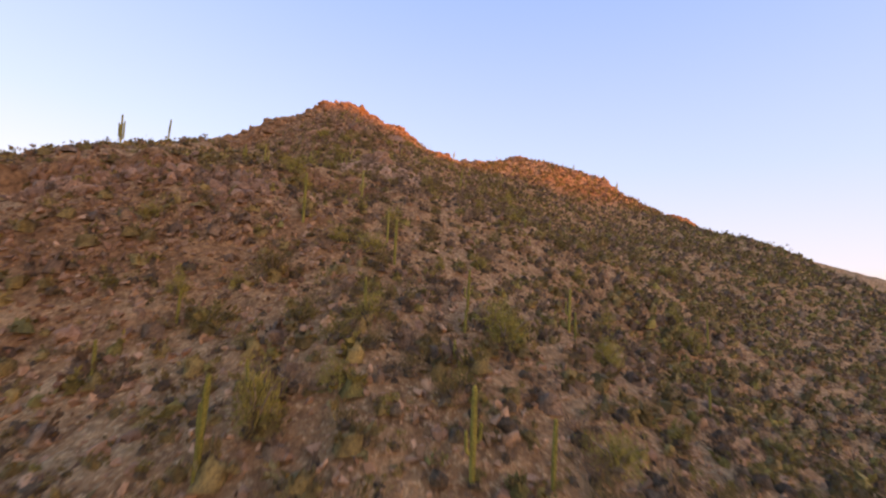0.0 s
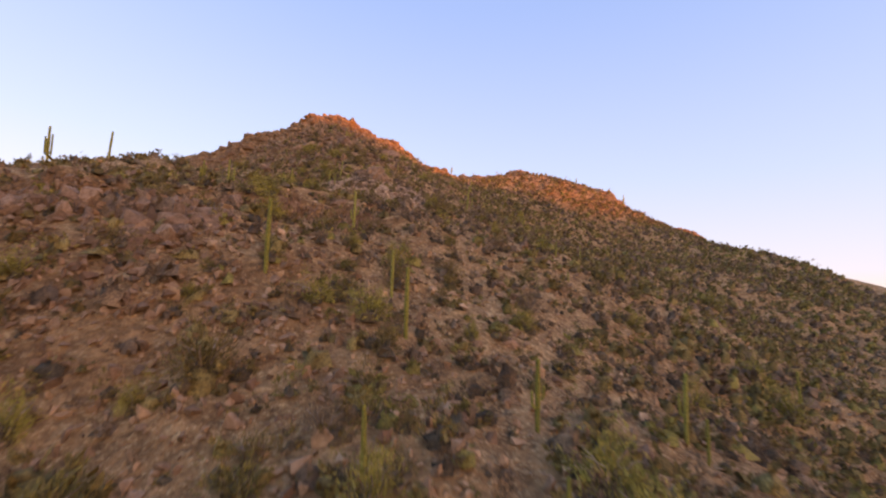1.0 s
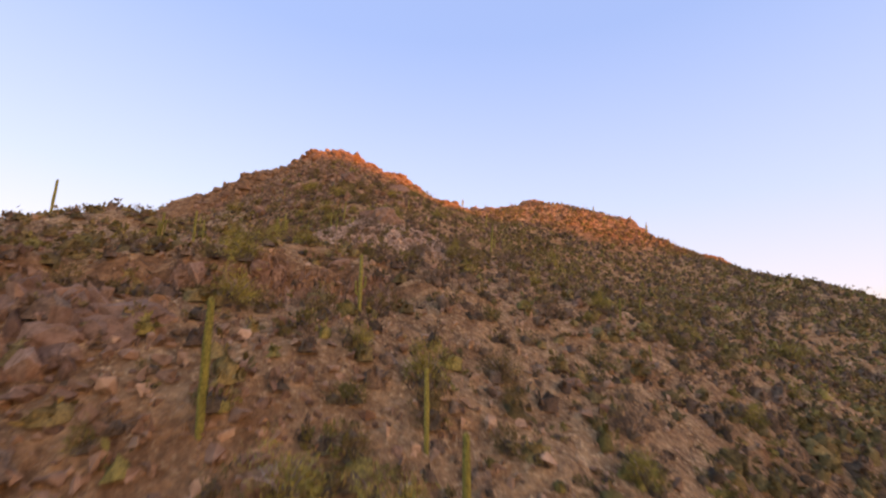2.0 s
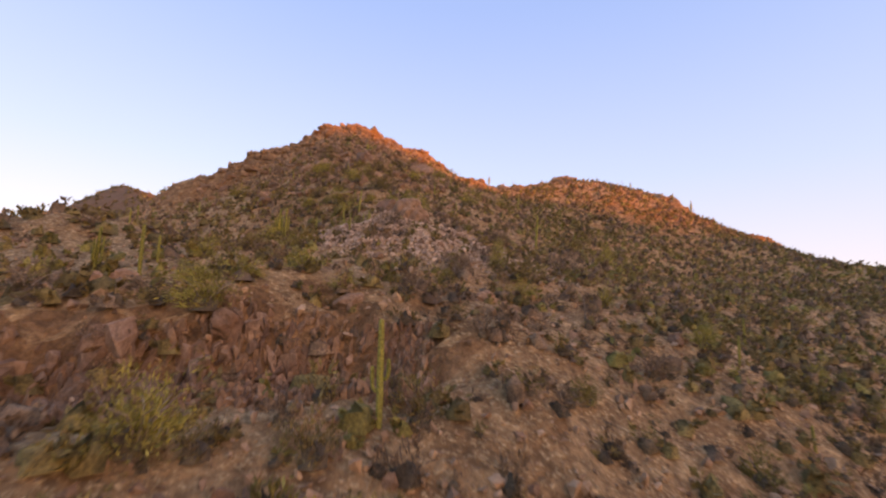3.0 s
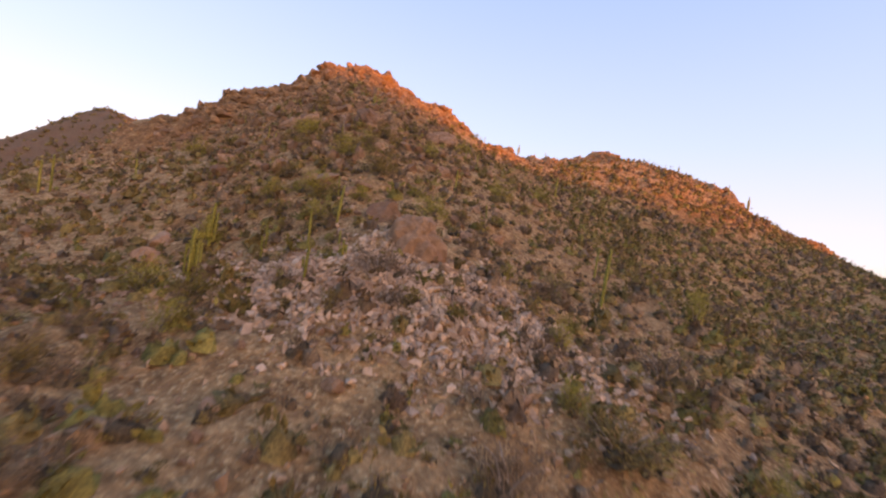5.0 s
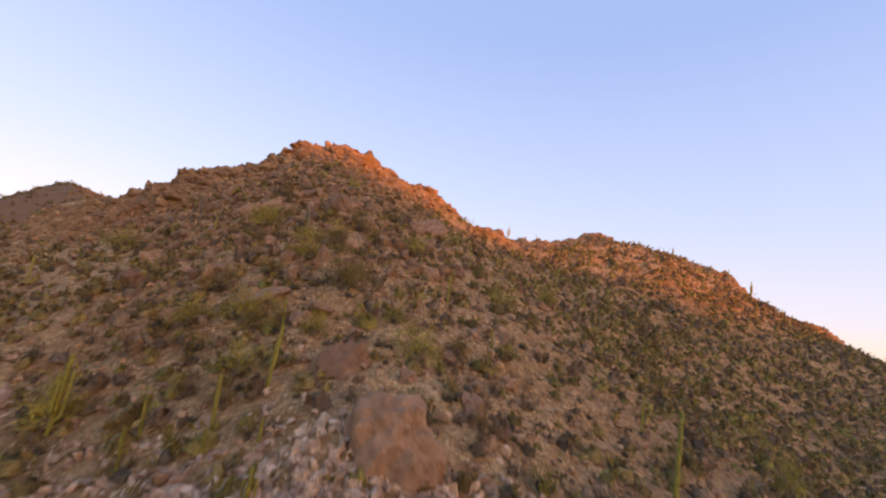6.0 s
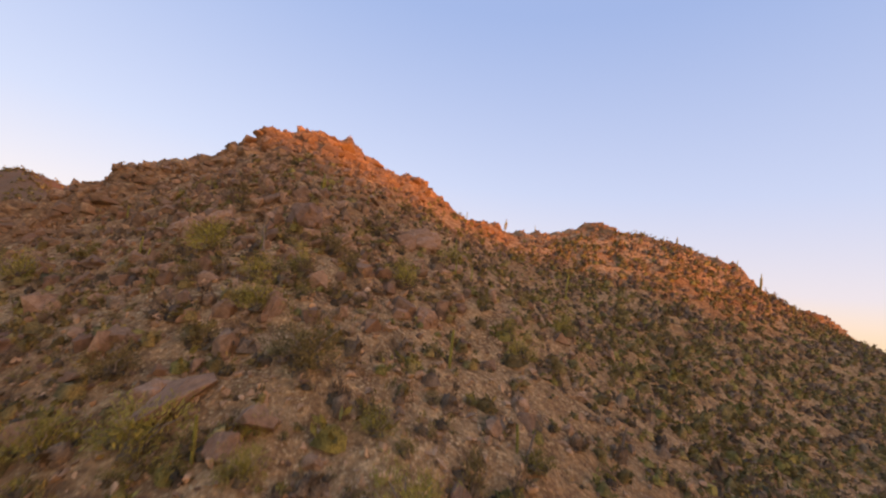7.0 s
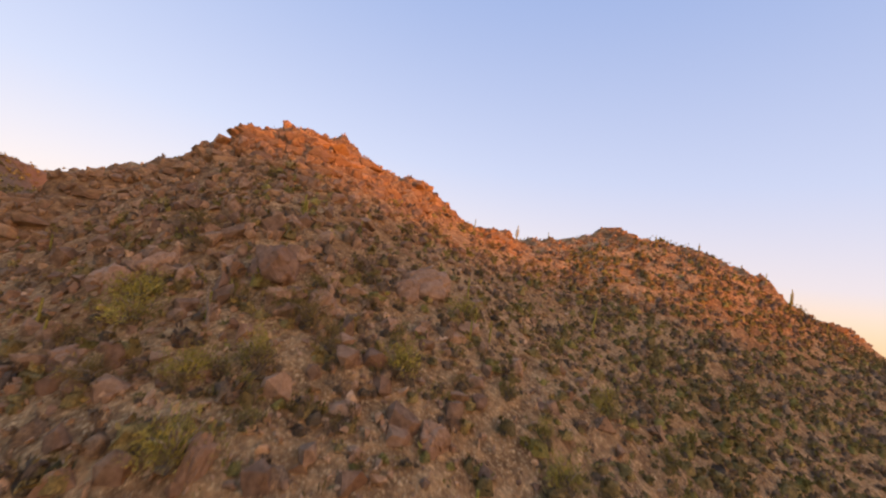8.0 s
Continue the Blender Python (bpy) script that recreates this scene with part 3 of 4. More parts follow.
def thicket(name, label, mat, count, seed, leaves, leaf, lo, hi, patch, size=9.0, core=0.3, near=True, thin=0.2):
    """Shrubs of one kind: fine ones close to the flight, plainer ones all over the hill."""
    xy = strewn(count * 2, seed, patch, size, 22.0 if near else 80.0, 0.0 if near else 0.4, 0.6 if near else 0.2, True)
    xy = xy[np.random.default_rng(seed).random(len(xy)) < cover(xy[:, 0], xy[:, 1])][:count]
    right = smooth((xy[:, 0] - 10 + 0.1 * xy[:, 1]) / 30) > 0.5
    xy = np.array([p for p, q in zip(xy, right) if roomy(p, 1.5 if near or q else 1.95)])
    n = len(xy)
    shapes = [bush_shape(leaves, leaf, seed * 10 + k, core, 0.4, 3 if near else 2, 7 if near else 5, thin) for k in range(7)]
    w = lo + (hi - lo) * rng.random(n) ** 1.5
    w *= 1 + 0.3 * smooth((xy[:, 0] - 10 + 0.1 * xy[:, 1]) / 30)
    sizes = np.stack([w, w * rng.uniform(0.8, 1.1, n), w * rng.uniform(0.7, 1.1, n)], -1)
    ob = scattered(name, shapes, on_ground(xy) - [0, 0, 0.05], sizes, turns(n, 0.15), mat, False, SHADED_TWIG if near and core else None, leaves)
    return tagged(ob, label, "shrubs", kind="stuff")


thicket("olive_shrubs", "low olive-brown desert shrubs covering the stony slope", OLIVE, 1400, 61, 90, 0.082, 0.8, 2.5, 0.25, 14, 0.25, True, 0.28)
thicket("grey_shrubs", "dry grey leafless shrubs among the stones", GREY, 1100, 62, 96, 0.088, 0.8, 2.6, 0.3, 18, 0.23, True, 0.2)
thicket("green_shrubs", "fresh green shrubs scattered over the slope", GREEN, 600, 63, 120, 0.082, 0.7, 2.2, 0.4, 22, 0.23, True, 0.28)
thicket("olive_scrub", "olive-brown scrub over the farther slopes", OLIVE, 9500, 65, 24, 0.125, 1.0, 2.8, 0.15, 14, 0.36, False, 0.45)
thicket("grey_scrub", "dry grey scrub over the farther slopes", GREY, 9000, 66, 24, 0.125, 1.0, 2.8, 0.15, 18, 0.36, False, 0.45)
thicket("green_scrub", "green scrub over the farther slopes", GREEN, 7500, 67, 24, 0.125, 0.9, 2.6, 0.4, 22, 0.36, False, 0.45)

# single shrubs close to the flight
FOLIAGE = {
    "olive-brown": [two_tone(mesh_of("foliage", *bush_shape(560, 0.05, 500 + n, 0.24, 0.3), OLIVE), np.arange(581) < 560, SHADED_TWIG) for n in range(4)],
    "dry grey": [two_tone(mesh_of("foliage", *bush_shape(560, 0.055, 510 + n, 0.18, 0.2, 3, 7, 0.1), GREY), np.arange(581) < 560, SHADED_TWIG) for n in range(3)],
    "yellow-green": [two_tone(mesh_of("foliage", *bush_shape(560, 0.05, 520 + n, 0.22, 0.3), GREEN), np.arange(581) < 560, SHADED_TWIG) for n in range(3)],
}


def stem_shape(seed):
    """A bent woody stem, one metre wide bush."""
    r = random.Random(seed)
    line = [Vector((0, 0, -0.04)), Vector((0.07, r.uniform(-0.03, 0.03), 0.12)), Vector((0.2, r.uniform(-0.08, 0.08), 0.3)), Vector((0.34, r.uniform(-0.1, 0.1), 0.44))]
    verts, faces = [], []
    for p, q in zip(line, (0.018, 0.014, 0.009, 0.003)):
        verts += [(p.x + q * math.cos(c) * 0.7, p.y + q * math.sin(c), p.z - q * 0.7 * math.cos(c)) for c in (0, 1.57, 3.14, 4.71)]
    for k in range(3):
        faces += [(4 * k + n, 4 * k + (n + 1) % 4, 4 * k + 4 + (n + 1) % 4, 4 * k + 4 + n) for n in range(4)]
    return np.array(verts), np.array(faces)


STEMS = [mesh_of("stem", *stem_shape(n), DEAD) for n in range(4)]
r = random.Random(31)
for x, y in strewn(250, 69, 0.4, 14, 17.0, 0.0, 1.0, True):
    if y > 150:
        continue
    tone = r.choices(list(FOLIAGE), (6, 3, 2))[0]
    w = r.uniform(1.2, 2.7)
    root = tagged(new("shrub"), f"rounded {tone} desert shrub rooted among stones", "shrub", "shrubs along the slope")
    root.matrix_basis = pose(x, y, float(height([x], [y])[0]) - 0.04, 0, 0, r.uniform(0, 360)) @ Matrix.Diagonal((w, w * r.uniform(0.85, 1.1), w * r.uniform(0.75, 1.1), 1))
    part("foliage", r.choice(FOLIAGE[tone]), root)
    for k in range(3):
        part("stem", r.choice(STEMS), root, pose(0, 0, 0, 0, 0, 120 * k + r.uniform(-30, 30)))

g = np.random.default_rng(68)
xy = np.c_[g.uniform(-330, -100, 4200), g.uniform(150, 360, 4200)]
xy = xy[far_height(xy[:, 0], xy[:, 1]) > height(xy[:, 0], xy[:, 1]) - 0.5]
at = np.c_[xy, far_height(xy[:, 0], xy[:, 1]) - 0.03]
w = g.uniform(1.3, 3.3, (len(at), 1)) * [1, 1, 0.8]
hill_scrub = scattered("hill_scrub", [bush_shape(12, 0.16, 680 + n, 0.38, 0.4, 2, 5, 0.45) for n in range(5)], at, w, turns(len(at), 0.15), OLIVE, False)
tagged(hill_scrub, "olive-brown scrub on the ridge beside the knob", "shrubs", kind="stuff")
thicket("dry_grass", "straw-coloured dry grass tufts between stones", STRAW, 4200, 64, 15, 0.2, 0.4, 1.0, 0.75, 16, 0, False, 0.12)

# ---- loose rubble ----


def rubble(name, label, mat, count, seed, lo, hi, power, patch, size, reach=62.0, floor=0.18, points=8, spill=1.0):
    xy = strewn(count, seed, patch, size, reach, floor, spill)
    shapes = [rock_shape(points, 0.6) for _ in range(12)]
    w = lo + (hi - lo) * rng.random(count) ** power
    sizes = w[:, None] * rng.uniform(0.6, 1.25, (count, 3))
    at = on_ground(xy)
    at[:, 2] += w * 0.18
    return tagged(scattered(name, shapes, at, sizes, turns(count), mat), label, "rubble", kind="stuff")


g = np.random.default_rng(79)
leg = g.integers(0, len(RIM) - 1, 2600)
ends, t = np.array(RIM), g.random((2600, 1))
run = ends[leg + 1] - ends[leg]
down = np.c_[run[:, 1], -run[:, 0]] / np.linalg.norm(run, axis=1, keepdims=True)
xy = ends[leg] + run * t + down * g.uniform(-0.8, 6.5, (2600, 1))
w = g.uniform(0.25, 0.8, (2600, 1)) * np.c_[g.uniform(0.5, 1.0, (2600, 2)), g.uniform(1.1, 2.3, 2600)]
CLEFT = stone("split_cliff_rock", (0.16, 0.097, 0.053), (0.32, 0.203, 0.117), (0.47, 0.32, 0.2))
cleft = scattered("cliff_rubble", [rock_shape(11, 0.75) for _ in range(12)], on_ground(xy) + [0, 0, 0.05], w, turns(2600, 0.35), CLEFT)
tagged(cleft, "split brown stones packed over the low cliff", "rubble", kind="stuff")
xy = np.c_[-27 + 12 * g.normal(size=2400), 46 + 7.5 * g.normal(size=2400)]
w = g.uniform(0.25, 1.0, (2400, 1)) ** 1.3 * g.uniform(0.6, 1.3, (2400, 3))
talus = scattered("talus", [rock_shape(9, 0.75) for _ in range(12)], on_ground(xy) + [0, 0, 0.1], w, turns(2400), CLEFT)
tagged(talus, "brown fallen stones below the low cliff", "rubble", kind="stuff")
xy = np.c_[-42 + 19 * g.normal(size=800), 150 + 15 * g.normal(size=800)]
w = (0.7 + 1.9 * g.random((800, 1)) ** 2.2) * g.uniform(0.65, 1.2, (800, 3))
strewn_blocks = scattered("fallen_blocks", [rock_shape(15, 0.8) for _ in range(12)], on_ground(xy) + [0, 0, 0.12], w, turns(800, 0.6), CLEFT)
tagged(strewn_blocks, "brown fallen rock blocks below the summit", "rubble", kind="stuff")
rubble("pale_rubble", "pale broken stones strewn over the slope", STONE, 20000, 71, 0.22, 0.8, 2.2, 0.6, 20, 62.0, 0.25, 7, 0.5)
rubble("brown_rubble", "larger brown angular stones strewn over the slope", STONE, 14000, 72, 0.4, 1.15, 2.0, 0.6, 30, 56, 0.25, 7, 0.45)
rubble("stone_chips", "small pale stone chips on bare earth", STONE, 14000, 73, 0.16, 0.55, 1.7, 0.5, 12, 28, 0.0, 7)

g = np.random.default_rng(74)
xy = np.c_[-17 + 8.5 * g.normal(size=4200), 98 + 3.6 * g.normal(size=4200)]
w = g.uniform(0.3, 0.95, (4200, 1)) ** 1.3
scree = scattered("scree", [rock_shape(9, 0.7) for _ in range(10)], on_ground(xy) + [0, 0, 0.05], w * g.uniform(0.6, 1.3, (4200, 3)), turns(4200), SCREE)
tagged(scree, "patch of pale pinkish broken scree", "scree", kind="stuff")

# ---- saguaros ----


def ribbed_tube(path, radii, ribs=12, depth=0.13):
    """A ribbed cactus limb along a line of points, rounded at its end."""
    path, radii = [Vector(p) for p in path], list(radii)
    tip, way = path[-1], (path[-1] - path[-2]).normalized()
    rr = radii[-1]
    for k in (0.4, 0.7, 0.9, 0.99):
        path.append(tip + way * rr * k * 1.1)
        radii.append(rr * math.sqrt(max(0.0, 1 - k * k)))
    verts, faces, n = [], [], ribs * 2
    for i, (p, rad) in enumerate(zip(path, radii)):
        way = (path[min(i + 1, len(path) - 1)] - path[max(i - 1, 0)]).normalized()
        side = way.cross(Vector((0.3, 1, 0.1))).normalized()
        other = way.cross(side)
        for k in range(n):
            a = math.pi * k / ribs
            q = rad * (1 + (depth if k % 2 else -depth))
            verts.append(p + side * (q * math.cos(a)) + other * (q * math.sin(a)))
    for i in range(len(path) - 1):
        for k in range(n):
            faces.append((i * n + k, i * n + (k + 1) % n, (i + 1) * n + (k + 1) % n, (i + 1) * n + k))
    return np.array([v[:] for v in verts]), np.array(faces)


def saguaro(tall, arms, lean, seed):
    """One cactus of about that height; arms: how far up each leaves the trunk, its bearing, its own height."""
    r = random.Random(seed)
    root = new("saguaro")
    wide = 0.105 + 0.010 * tall
    steps = 7
    bend = [(lean * (k / steps) ** 1.5 * tall, 0.02 * math.sin(2.1 * k + seed), tall * k / steps - 0.25 * (k == 0)) for k in range(steps + 1)]
    radii = [wide * (0.78 + 0.32 * math.sin(math.pi * min(1, 0.2 + 0.7 * k / steps))) for k in range(steps + 1)]
    part("trunk", mesh_of("trunk", *ribbed_tube(bend, radii), CACTUS, False), root)
    for up, bearing, high in arms:
        z = up * tall
        c, s = math.cos(radians(bearing)), math.sin(radians(bearing))
        x0 = lean * up**1.5 * tall
        reach = wide * 2.6 + 0.1 * r.random()
        line = [(x0 + c * reach * q, s * reach * q, z + dz) for q, dz in ((0.2, 0), (0.6, 0.02), (0.9, 0.14), (1.0, 0.36), (1.02, 0.4 + high * 0.4), (1.03, 0.4 + high))]
        part("arm", mesh_of("arm", *ribbed_tube(line, [wide * q for q in (0.5, 0.58, 0.62, 0.64, 0.66, 0.6)]), CACTUS, False), root)
    return root


KINDS = {
    "plain": (saguaro(5.0, (), 0.02, 1), "tall single-stemmed yellow-green saguaro on the stony slope"),
    "young": (saguaro(5.0, (), -0.03, 2), "slim young saguaro without arms on the stony slope"),
    "two": (saguaro(5.0, ((0.34, 200, 0.7), (0.45, 20, 0.5)), 0.01, 3), "yellow-green saguaro with two short upturned arms"),
    "one": (saguaro(5.0, ((0.42, 160, 1.1),), 0.03, 4), "saguaro with a single upturned arm among shrubs"),
    "many": (saguaro(5.0, ((0.25, 190, 2.0), (0.2, 10, 2.6), (0.3, 80, 1.8), (0.28, 280, 1.4)), 0.0, 5), "old many-armed saguaro like a candelabrum"),
}
for n, (ob, _) in enumerate(KINDS.values()):
    ob.location = (0, 0, 0)
SAGUAROS_LOW = [
    (-6.4, 21.9, 4.5, "one"), (5.5, 22.8, 4.3, "two"), (9.3, 23.8, 3.2, "plain"), (-7.5, 28.1, 1.5, "young"), (-17.8, 29.4, 2.8, "young"), (4.4, 29.9, 1.4, "young"),
    (5.0, 34.5, 1.6, "young"), (-16.5, 34.8, 2.7, "plain"), (-2.6, 35.4, 2.5, "young"), (25.1, 38.9, 2.1, "young"), (5.3, 41.6, 3.7, "two"), (15.6, 44.1, 2.5, "young"),
    (15.6, 46.4, 4.3, "one"), (-2.5, 47.5, 4.8, "plain"), (-13.2, 49.1, 5.4, "plain"), (-4.4, 52.8, 3.7, "young"), (-10.4, 63.2, 4.5, "two"),
    (-29.2, 71.5, 3.4, "plain"), (-33.1, 72.1, 3.2, "many"), (-29.6, 73.5, 1.9, "young"), (16.0, 75.6, 1.7, "young"),
]
SAGUAROS_MID = [
    (-57.9, 75.9, 5.4, "many"), (46.5, 76.4, 5.1, "young"), (-50.4, 77.4, 4.2, "one"), (16.2, 83.8, 2.6, "young"), (23.2, 94.8, 3.1, "plain"),
    (-30.7, 95.7, 4.2, "many"), (-22.7, 96.6, 2.6, "one"), (-21.0, 99.1, 1.6, "many"), (-33.6, 101.0, 2.3, "plain"), (-29.6, 103.2, 2.2, "young"),
    (-25.6, 103.4, 1.3, "young"), (-23.0, 103.8, 1.2, "young"), (-26.4, 105.3, 3.0, "plain"), (-30.5, 105.5, 2.2, "young"), (-37.0, 106.8, 4.6, "many"),
    (-25.0, 108.1, 3.7, "plain"), (3.0, 114.9, 6.1, "plain"), (-27.8, 115.2, 2.4, "young"), (-10.6, 122.7, 1.7, "young"), (4.4, 124.7, 3.4, "plain"),
    (-79.6, 127.3, 5.4, "plain"),
]
SAGUAROS_HIGH = [
    (-79.3, 128.8, 5.8, "young"), (-15.6, 129.1, 3.1, "plain"), (-66.4, 130.1, 3.4, "young"), (-47.5, 135.9, 1.8, "plain"), (-36.7, 137.2, 2.2, "plain"),
    (-49.6, 137.4, 2.3, "young"), (-16.1, 148.1, 2.0, "young"), (-61.6, 149.5, 1.9, "young"), (-13.9, 150.4, 2.2, "plain"), (-15.6, 151.1, 1.9, "young"),
    (-37.2, 154.4, 2.9, "many"), (-16.5, 158.1, 2.5, "young"), (5.7, 177.8, 4.9, "plain"), (139.3, 184.9, 2.0, "young"), (-15.0, 213.5, 2.3, "young"),
    (-2.7, 224.7, 4.1, "many"), (8.6, 236.6, 1.8, "young"), (98.6, 241.7, 3.6, "plain"), (91.3, 247.0, 5.5, "many"), (84.8, 249.9, 3.6, "one"),
    (52.0, 260.2, 2.3, "young"), (63.1, 260.7, 2.1, "young"), (71.2, 266.5, 3.6, "many"),
]
r = random.Random(9)
for x, y, tall, kind in SAGUAROS_LOW + SAGUAROS_MID + SAGUAROS_HIGH:
    source, label = KINDS[kind]
    s = tall / 5.0
    girth = 0.85 * max(0.62, s**0.6)
    m = pose(x, y, float(height([x], [y])[0]) - 0.05, r.uniform(-2, 2), r.uniform(-3, 2.5), r.uniform(-25, 25)) @ Matrix.Diagonal((girth, girth, s, 1))
    tagged(copy_thing(source, m), label, "saguaro", "saguaros on the hill")
for source, _ in KINDS.values():
    for ob in (*source.children, source):
        bpy.data.objects.remove(ob)

# ---- palo verdes and large dry bushes ----


def bough_shape(seed):
    """A bent tapered bough of a small tree one metre wide."""
    r = random.Random(seed)
    line = [Vector((0, 0, -0.05)), Vector((0.1, r.uniform(-0.03, 0.03), 0.2)), Vector((0.2, r.uniform(-0.06, 0.06), 0.36)), Vector((0.36, r.uniform(-0.12, 0.12), r.uniform(0.42, 0.6)))]
    verts, faces = [], []
    for p, q in zip(line, (0.022, 0.017, 0.012, 0.004)):
        verts += [(p.x - q * math.sin(0.9) * math.cos(c), p.y + q * math.sin(c), p.z + q * 0.5 * math.cos(c)) for c in (0, 1.26, 2.51, 3.77, 5.03)]
    for k in range(3):
        faces += [(5 * k + n, 5 * k + (n + 1) % 5, 5 * k + 5 + (n + 1) % 5, 5 * k + 5 + n) for n in range(5)]
    return np.array(verts), np.array(faces)


BOUGHS = [mesh_of("bough", *bough_shape(n), DEAD) for n in range(5)]


def boughs_of(root, r):
    for k in range(6):
        part("bough", r.choice(BOUGHS), root, pose(0, 0, 0, 0, 0, 60 * k + r.uniform(-20, 20)))


LEAF = plant("palo_verde_leaf", (0.27, 0.238, 0.052), (0.46, 0.405, 0.1))


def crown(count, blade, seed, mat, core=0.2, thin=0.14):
    """The fuzzy crown of a small tree or large bush, its inner dome coloured dark as shade."""
    return two_tone(mesh_of("crown", *bush_shape(count, blade, seed, core, 0.25, 3, 7, thin), mat), np.arange(count + 21) < count, SHADED_TWIG)


CROWNS = [crown(1700, 0.036, 900 + n, LEAF, 0.2, 0.18) for n in range(4)]
OLIVE_CROWNS = [crown(1600, 0.036, 920 + n, OLIVE, 0.22, 0.18) for n in range(3)]
TWIGS = [crown(1700, 0.042, 940 + n, GREY, 0.15, 0.08) for n in range(3)]
TREES_FOOT = [  # x, y, width, height
    (-5.2, 24.4, 2.8, 3.8), (12.9, 26.0, 3.3, 2.6), (-2.4, 27.6, 2.2, 1.8), (-2.0, 33.9, 2.6, 2.1), (8.0, 34.2, 4.2, 3.1), (7.4, 36.8, 4.0, 2.9),
    (-18.2, 36.9, 2.2, 2.5), (16.3, 37.8, 2.6, 2.5), (-14.2, 38.8, 1.7, 1.8), (-25.7, 43.3, 3.2, 2.0), (-16.2, 45.4, 1.4, 1.3), (-5.0, 47.6, 3.5, 2.4),
    (-9.2, 48.1, 3.5, 2.0), (2.1, 51.0, 1.8, 1.7), (6.8, 56.3, 2.9, 2.1),
]
TREES_LOW = [  # x, y, width, height
    (-4.8, 56.8, 2.8, 2.7), (-9.0, 57.6, 1.8, 1.7), (-17.4, 58.2, 3.3, 2.6), (23.9, 60.3, 3.0, 3.1), (-22.0, 68.1, 3.9, 2.6), (-24.1, 70.2, 2.8, 1.6),
    (40.8, 70.6, 4.2, 4.2), (-21.1, 70.8, 2.3, 1.6), (23.5, 72.9, 2.8, 2.2), (-15.9, 74.7, 2.6, 1.4), (-19.3, 75.1, 3.6, 1.6), (-27.4, 75.7, 2.3, 1.7),
    (40.7, 76.6, 4.2, 3.5), (14.2, 85.6, 3.4, 2.6), (-2.1, 86.0, 3.5, 2.2),
]
TREES_MID = [  # x, y, width, height
    (37.8, 87.4, 3.0, 2.8), (-27.3, 89.7, 2.2, 2.1), (-4.3, 91.8, 2.3, 2.2), (7.6, 92.8, 2.6, 2.7), (29.5, 94.1, 3.0, 2.1), (-33.1, 95.2, 4.3, 2.3),
    (-3.9, 99.5, 2.6, 2.4), (-37.5, 107.5, 4.0, 3.4), (-27.6, 109.9, 4.2, 2.2), (-24.9, 114.5, 2.3, 1.9), (-16.7, 114.7, 4.6, 2.9), (58.4, 115.2, 4.9, 3.8),
    (-31.0, 115.8, 4.9, 3.1), (-36.2, 116.2, 3.9, 2.7), (-25.7, 117.2, 1.8, 1.4),
]
TREES_HIGH = [  # x, y, width, height
    (-19.4, 118.9, 2.8, 1.5), (16.9, 123.6, 3.6, 4.2), (-31.1, 126.9, 4.2, 2.7), (-34.5, 132.4, 3.3, 2.5), (-31.2, 134.5, 3.2, 2.6), (-42.1, 137.0, 5.2, 2.7),
    (-8.5, 137.2, 4.1, 2.9), (-62.5, 137.9, 5.3, 3.3), (-21.8, 138.7, 4.2, 3.2), (-43.9, 139.9, 5.3, 2.9), (-9.5, 140.8, 2.2, 2.1), (27.6, 144.9, 3.6, 4.2),
    (-16.8, 151.1, 4.1, 2.8), (-0.9, 151.2, 3.5, 3.3),
]
OLIVE_TREES = [
    (-12.3, 40.8, 3.9, 3.3), (0.2, 58.4, 2.0, 1.7), (-0.0, 61.7, 3.5, 2.2), (-2.2, 89.6, 5.4, 2.4), (-36.6, 120.4, 3.7, 2.4), (-25.2, 122.1, 5.3, 3.4),
    (-40.0, 131.5, 3.4, 1.9), (-29.5, 139.2, 3.9, 2.9), (-45.4, 148.4, 5.1, 2.3),
]
DRY = [
    (-4.8, 37.4, 2.3, 2.2), (8.1, 60.7, 3.7, 2.8), (-6.0, 71.3, 1.9, 2.0), (-2.0, 74.6, 2.1, 1.5), (-11.2, 76.0, 3.3, 2.2), (6.2, 76.5, 3.5, 2.7),
    (3.8, 83.4, 2.5, 2.2), (-8.2, 84.7, 4.0, 2.7), (-17.8, 98.3, 5.3, 2.5), (4.5, 101.4, 5.1, 3.0), (-3.3, 107.5, 4.1, 3.1),
]
r = random.Random(12)
for n, (x, y, w, h) in enumerate(TREES_FOOT + TREES_LOW + TREES_MID + TREES_HIGH + OLIVE_TREES):
    olive = n >= len(TREES_FOOT) + len(TREES_LOW) + len(TREES_MID) + len(TREES_HIGH)
    root = tagged(new("palo_verde"), "dull olive bushy desert tree on the slope" if olive else "bright yellow-green bushy palo verde on the slope", "tree", "bushy trees on the slope")
    root.matrix_basis = pose(x, y, float(height([x], [y])[0]) - 0.05, 0, 0, r.uniform(0, 360)) @ Matrix.Diagonal((w, w * r.uniform(0.8, 1.1), h * 1.35, 1))
    boughs_of(root, r)
    part("crown", r.choice(OLIVE_CROWNS if olive else CROWNS), root)
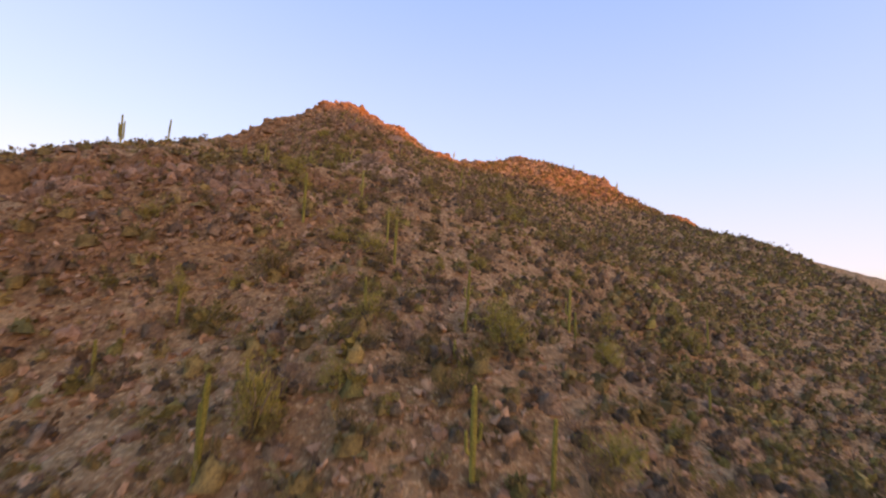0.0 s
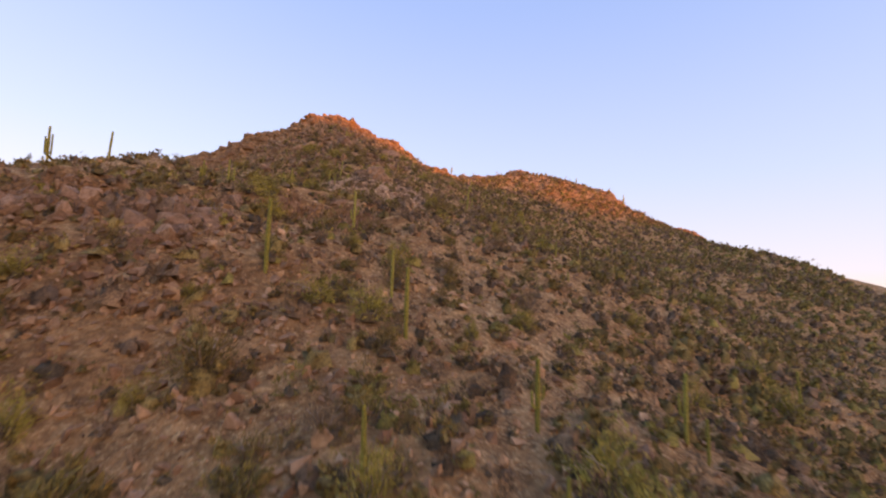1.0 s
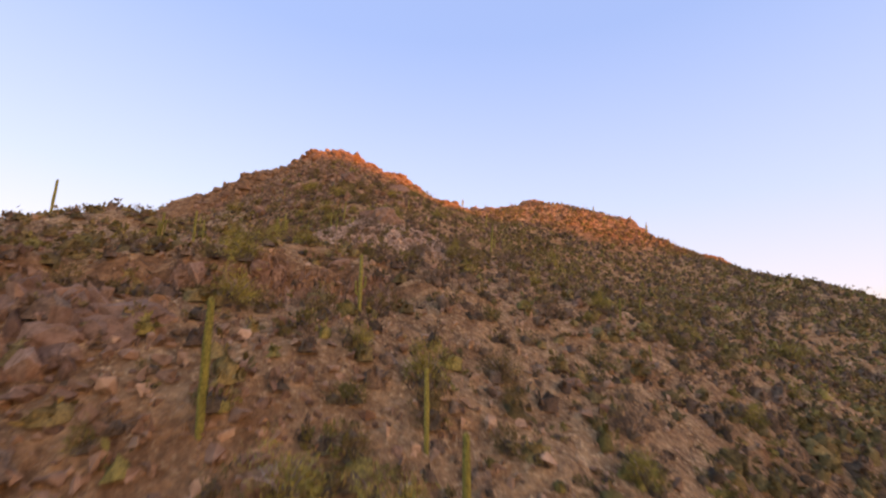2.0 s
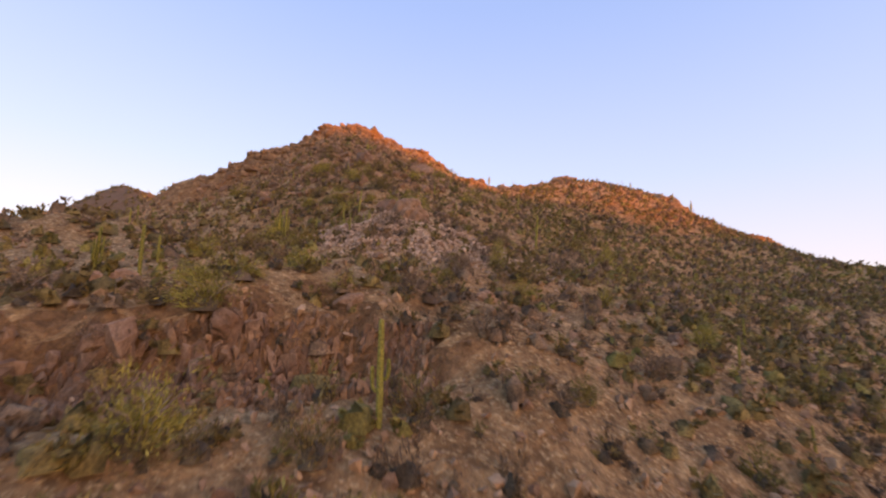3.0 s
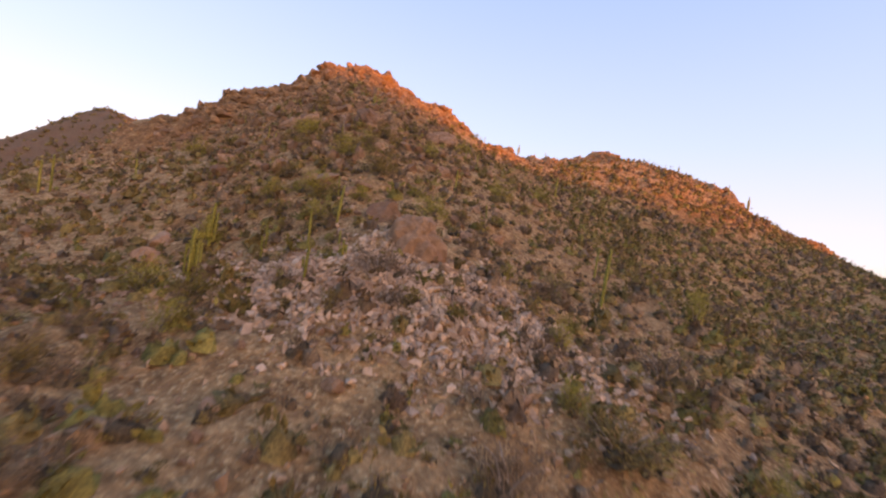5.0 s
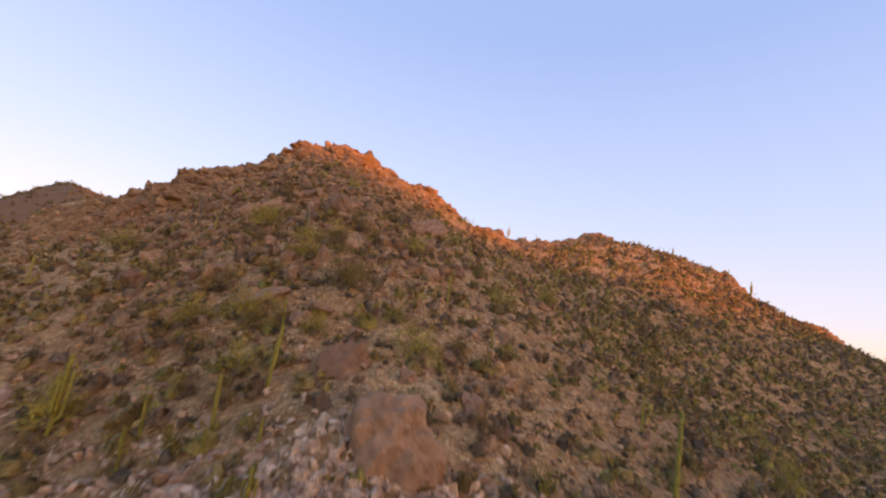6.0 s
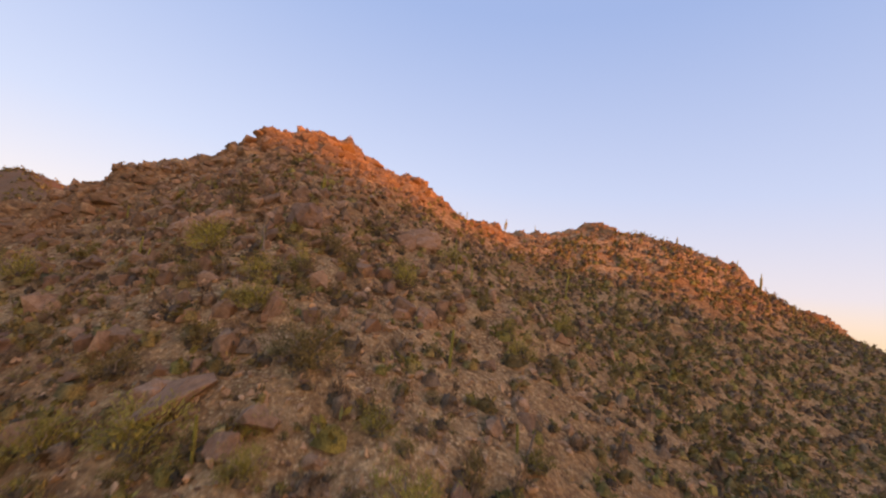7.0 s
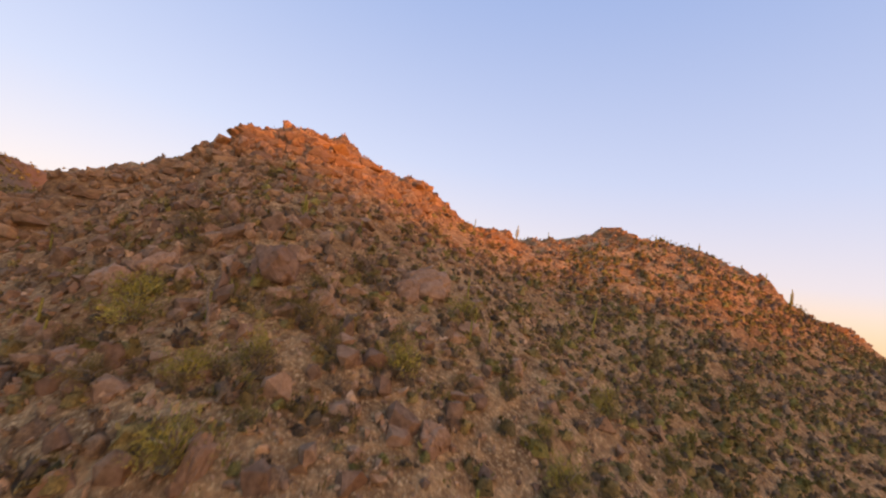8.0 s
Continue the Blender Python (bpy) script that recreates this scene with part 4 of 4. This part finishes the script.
# smaller bushes strewn between them
BUSHY = [crown(800, 0.05, 960 + n, GREEN, 0.22, 0.18) for n in range(5)]
BROWN_BUSHY = [crown(800, 0.055, 970 + n, GREY, 0.2, 0.11) for n in range(3)]
for n, (x, y) in enumerate(strewn(110, 88, 0.3, 16, 40.0, 0.05, 0.4, True)):
    brown = n % 3 == 0
    w = r.uniform(1.8, 3.4)
    root = tagged(new("bush"), "large grey-brown twiggy bush on the slope" if brown else "fuzzy yellow-green bush on the slope", "bush", "large bushes on the slope")
    root.matrix_basis = pose(x, y, float(height([x], [y])[0]) - 0.05, 0, 0, r.uniform(0, 360)) @ Matrix.Diagonal((w, w * r.uniform(0.8, 1.1), w * r.uniform(0.75, 1.0), 1))
    for k in range(3):
        part("bough", r.choice(BOUGHS), root, pose(0, 0, 0, 0, 0, 120 * k + r.uniform(-20, 20)))
    part("crown", r.choice(BROWN_BUSHY if brown else BUSHY), root)
for x, y, w, h in DRY:
    root = tagged(new("dry_bush"), "large leafless grey-brown bush on the slope", "bush", "dry bushes on the slope")
    root.matrix_basis = pose(x, y, float(height([x], [y])[0]) - 0.05, 0, 0, r.uniform(0, 360)) @ Matrix.Diagonal((w, w, h * 1.35, 1))
    boughs_of(root, r)
    part("crown", r.choice(TWIGS), root)

# ---- dead cactus poles ----
for x, y, tall, tip in ((-0.5, 131.1, 2.4, 8), (-36.0, 136.5, 3.1, -9), (-10.1, 122.2, 2.0, 14), (2.9, 81.9, 2.2, -4)):
    line = [(0, 0, -0.1), (0.02, 0, tall * 0.4), (0.0, 0.03, tall * 0.75), (0.03, 0, tall)]
    ob = new("dead_pole", mesh_of("dead_pole", *ribbed_tube(line, (0.11, 0.09, 0.08, 0.05), 6, 0.2), DEAD, False))
    ob.matrix_basis = pose(x, y, float(height([x], [y])[0]), 0, tip, r.uniform(0, 40))
    tagged(ob, "bleached grey pole of a dead cactus", "dead cactus", "dead cactus poles")

# ---- loose stones on the ground, one by one ----
STONES = [mesh_of("stone", *rock_shape(11, 0.65), PALE) for _ in range(10)]
r = random.Random(77)
for x, y in strewn(300, 75, 0.3, 14, 15.0, 0.0):
    if y > 155:
        y -= 100
    s = r.uniform(0.4, 0.95)
    m = pose(x, y, float(height([x], [y])[0]) + 0.1 * s, r.uniform(0, 360), r.uniform(-40, 40), r.uniform(0, 360)) @ Matrix.Diagonal((s, s * r.uniform(0.6, 1), s * r.uniform(0.5, 0.9), 1))
    part("stone", r.choice(STONES), ground, m)
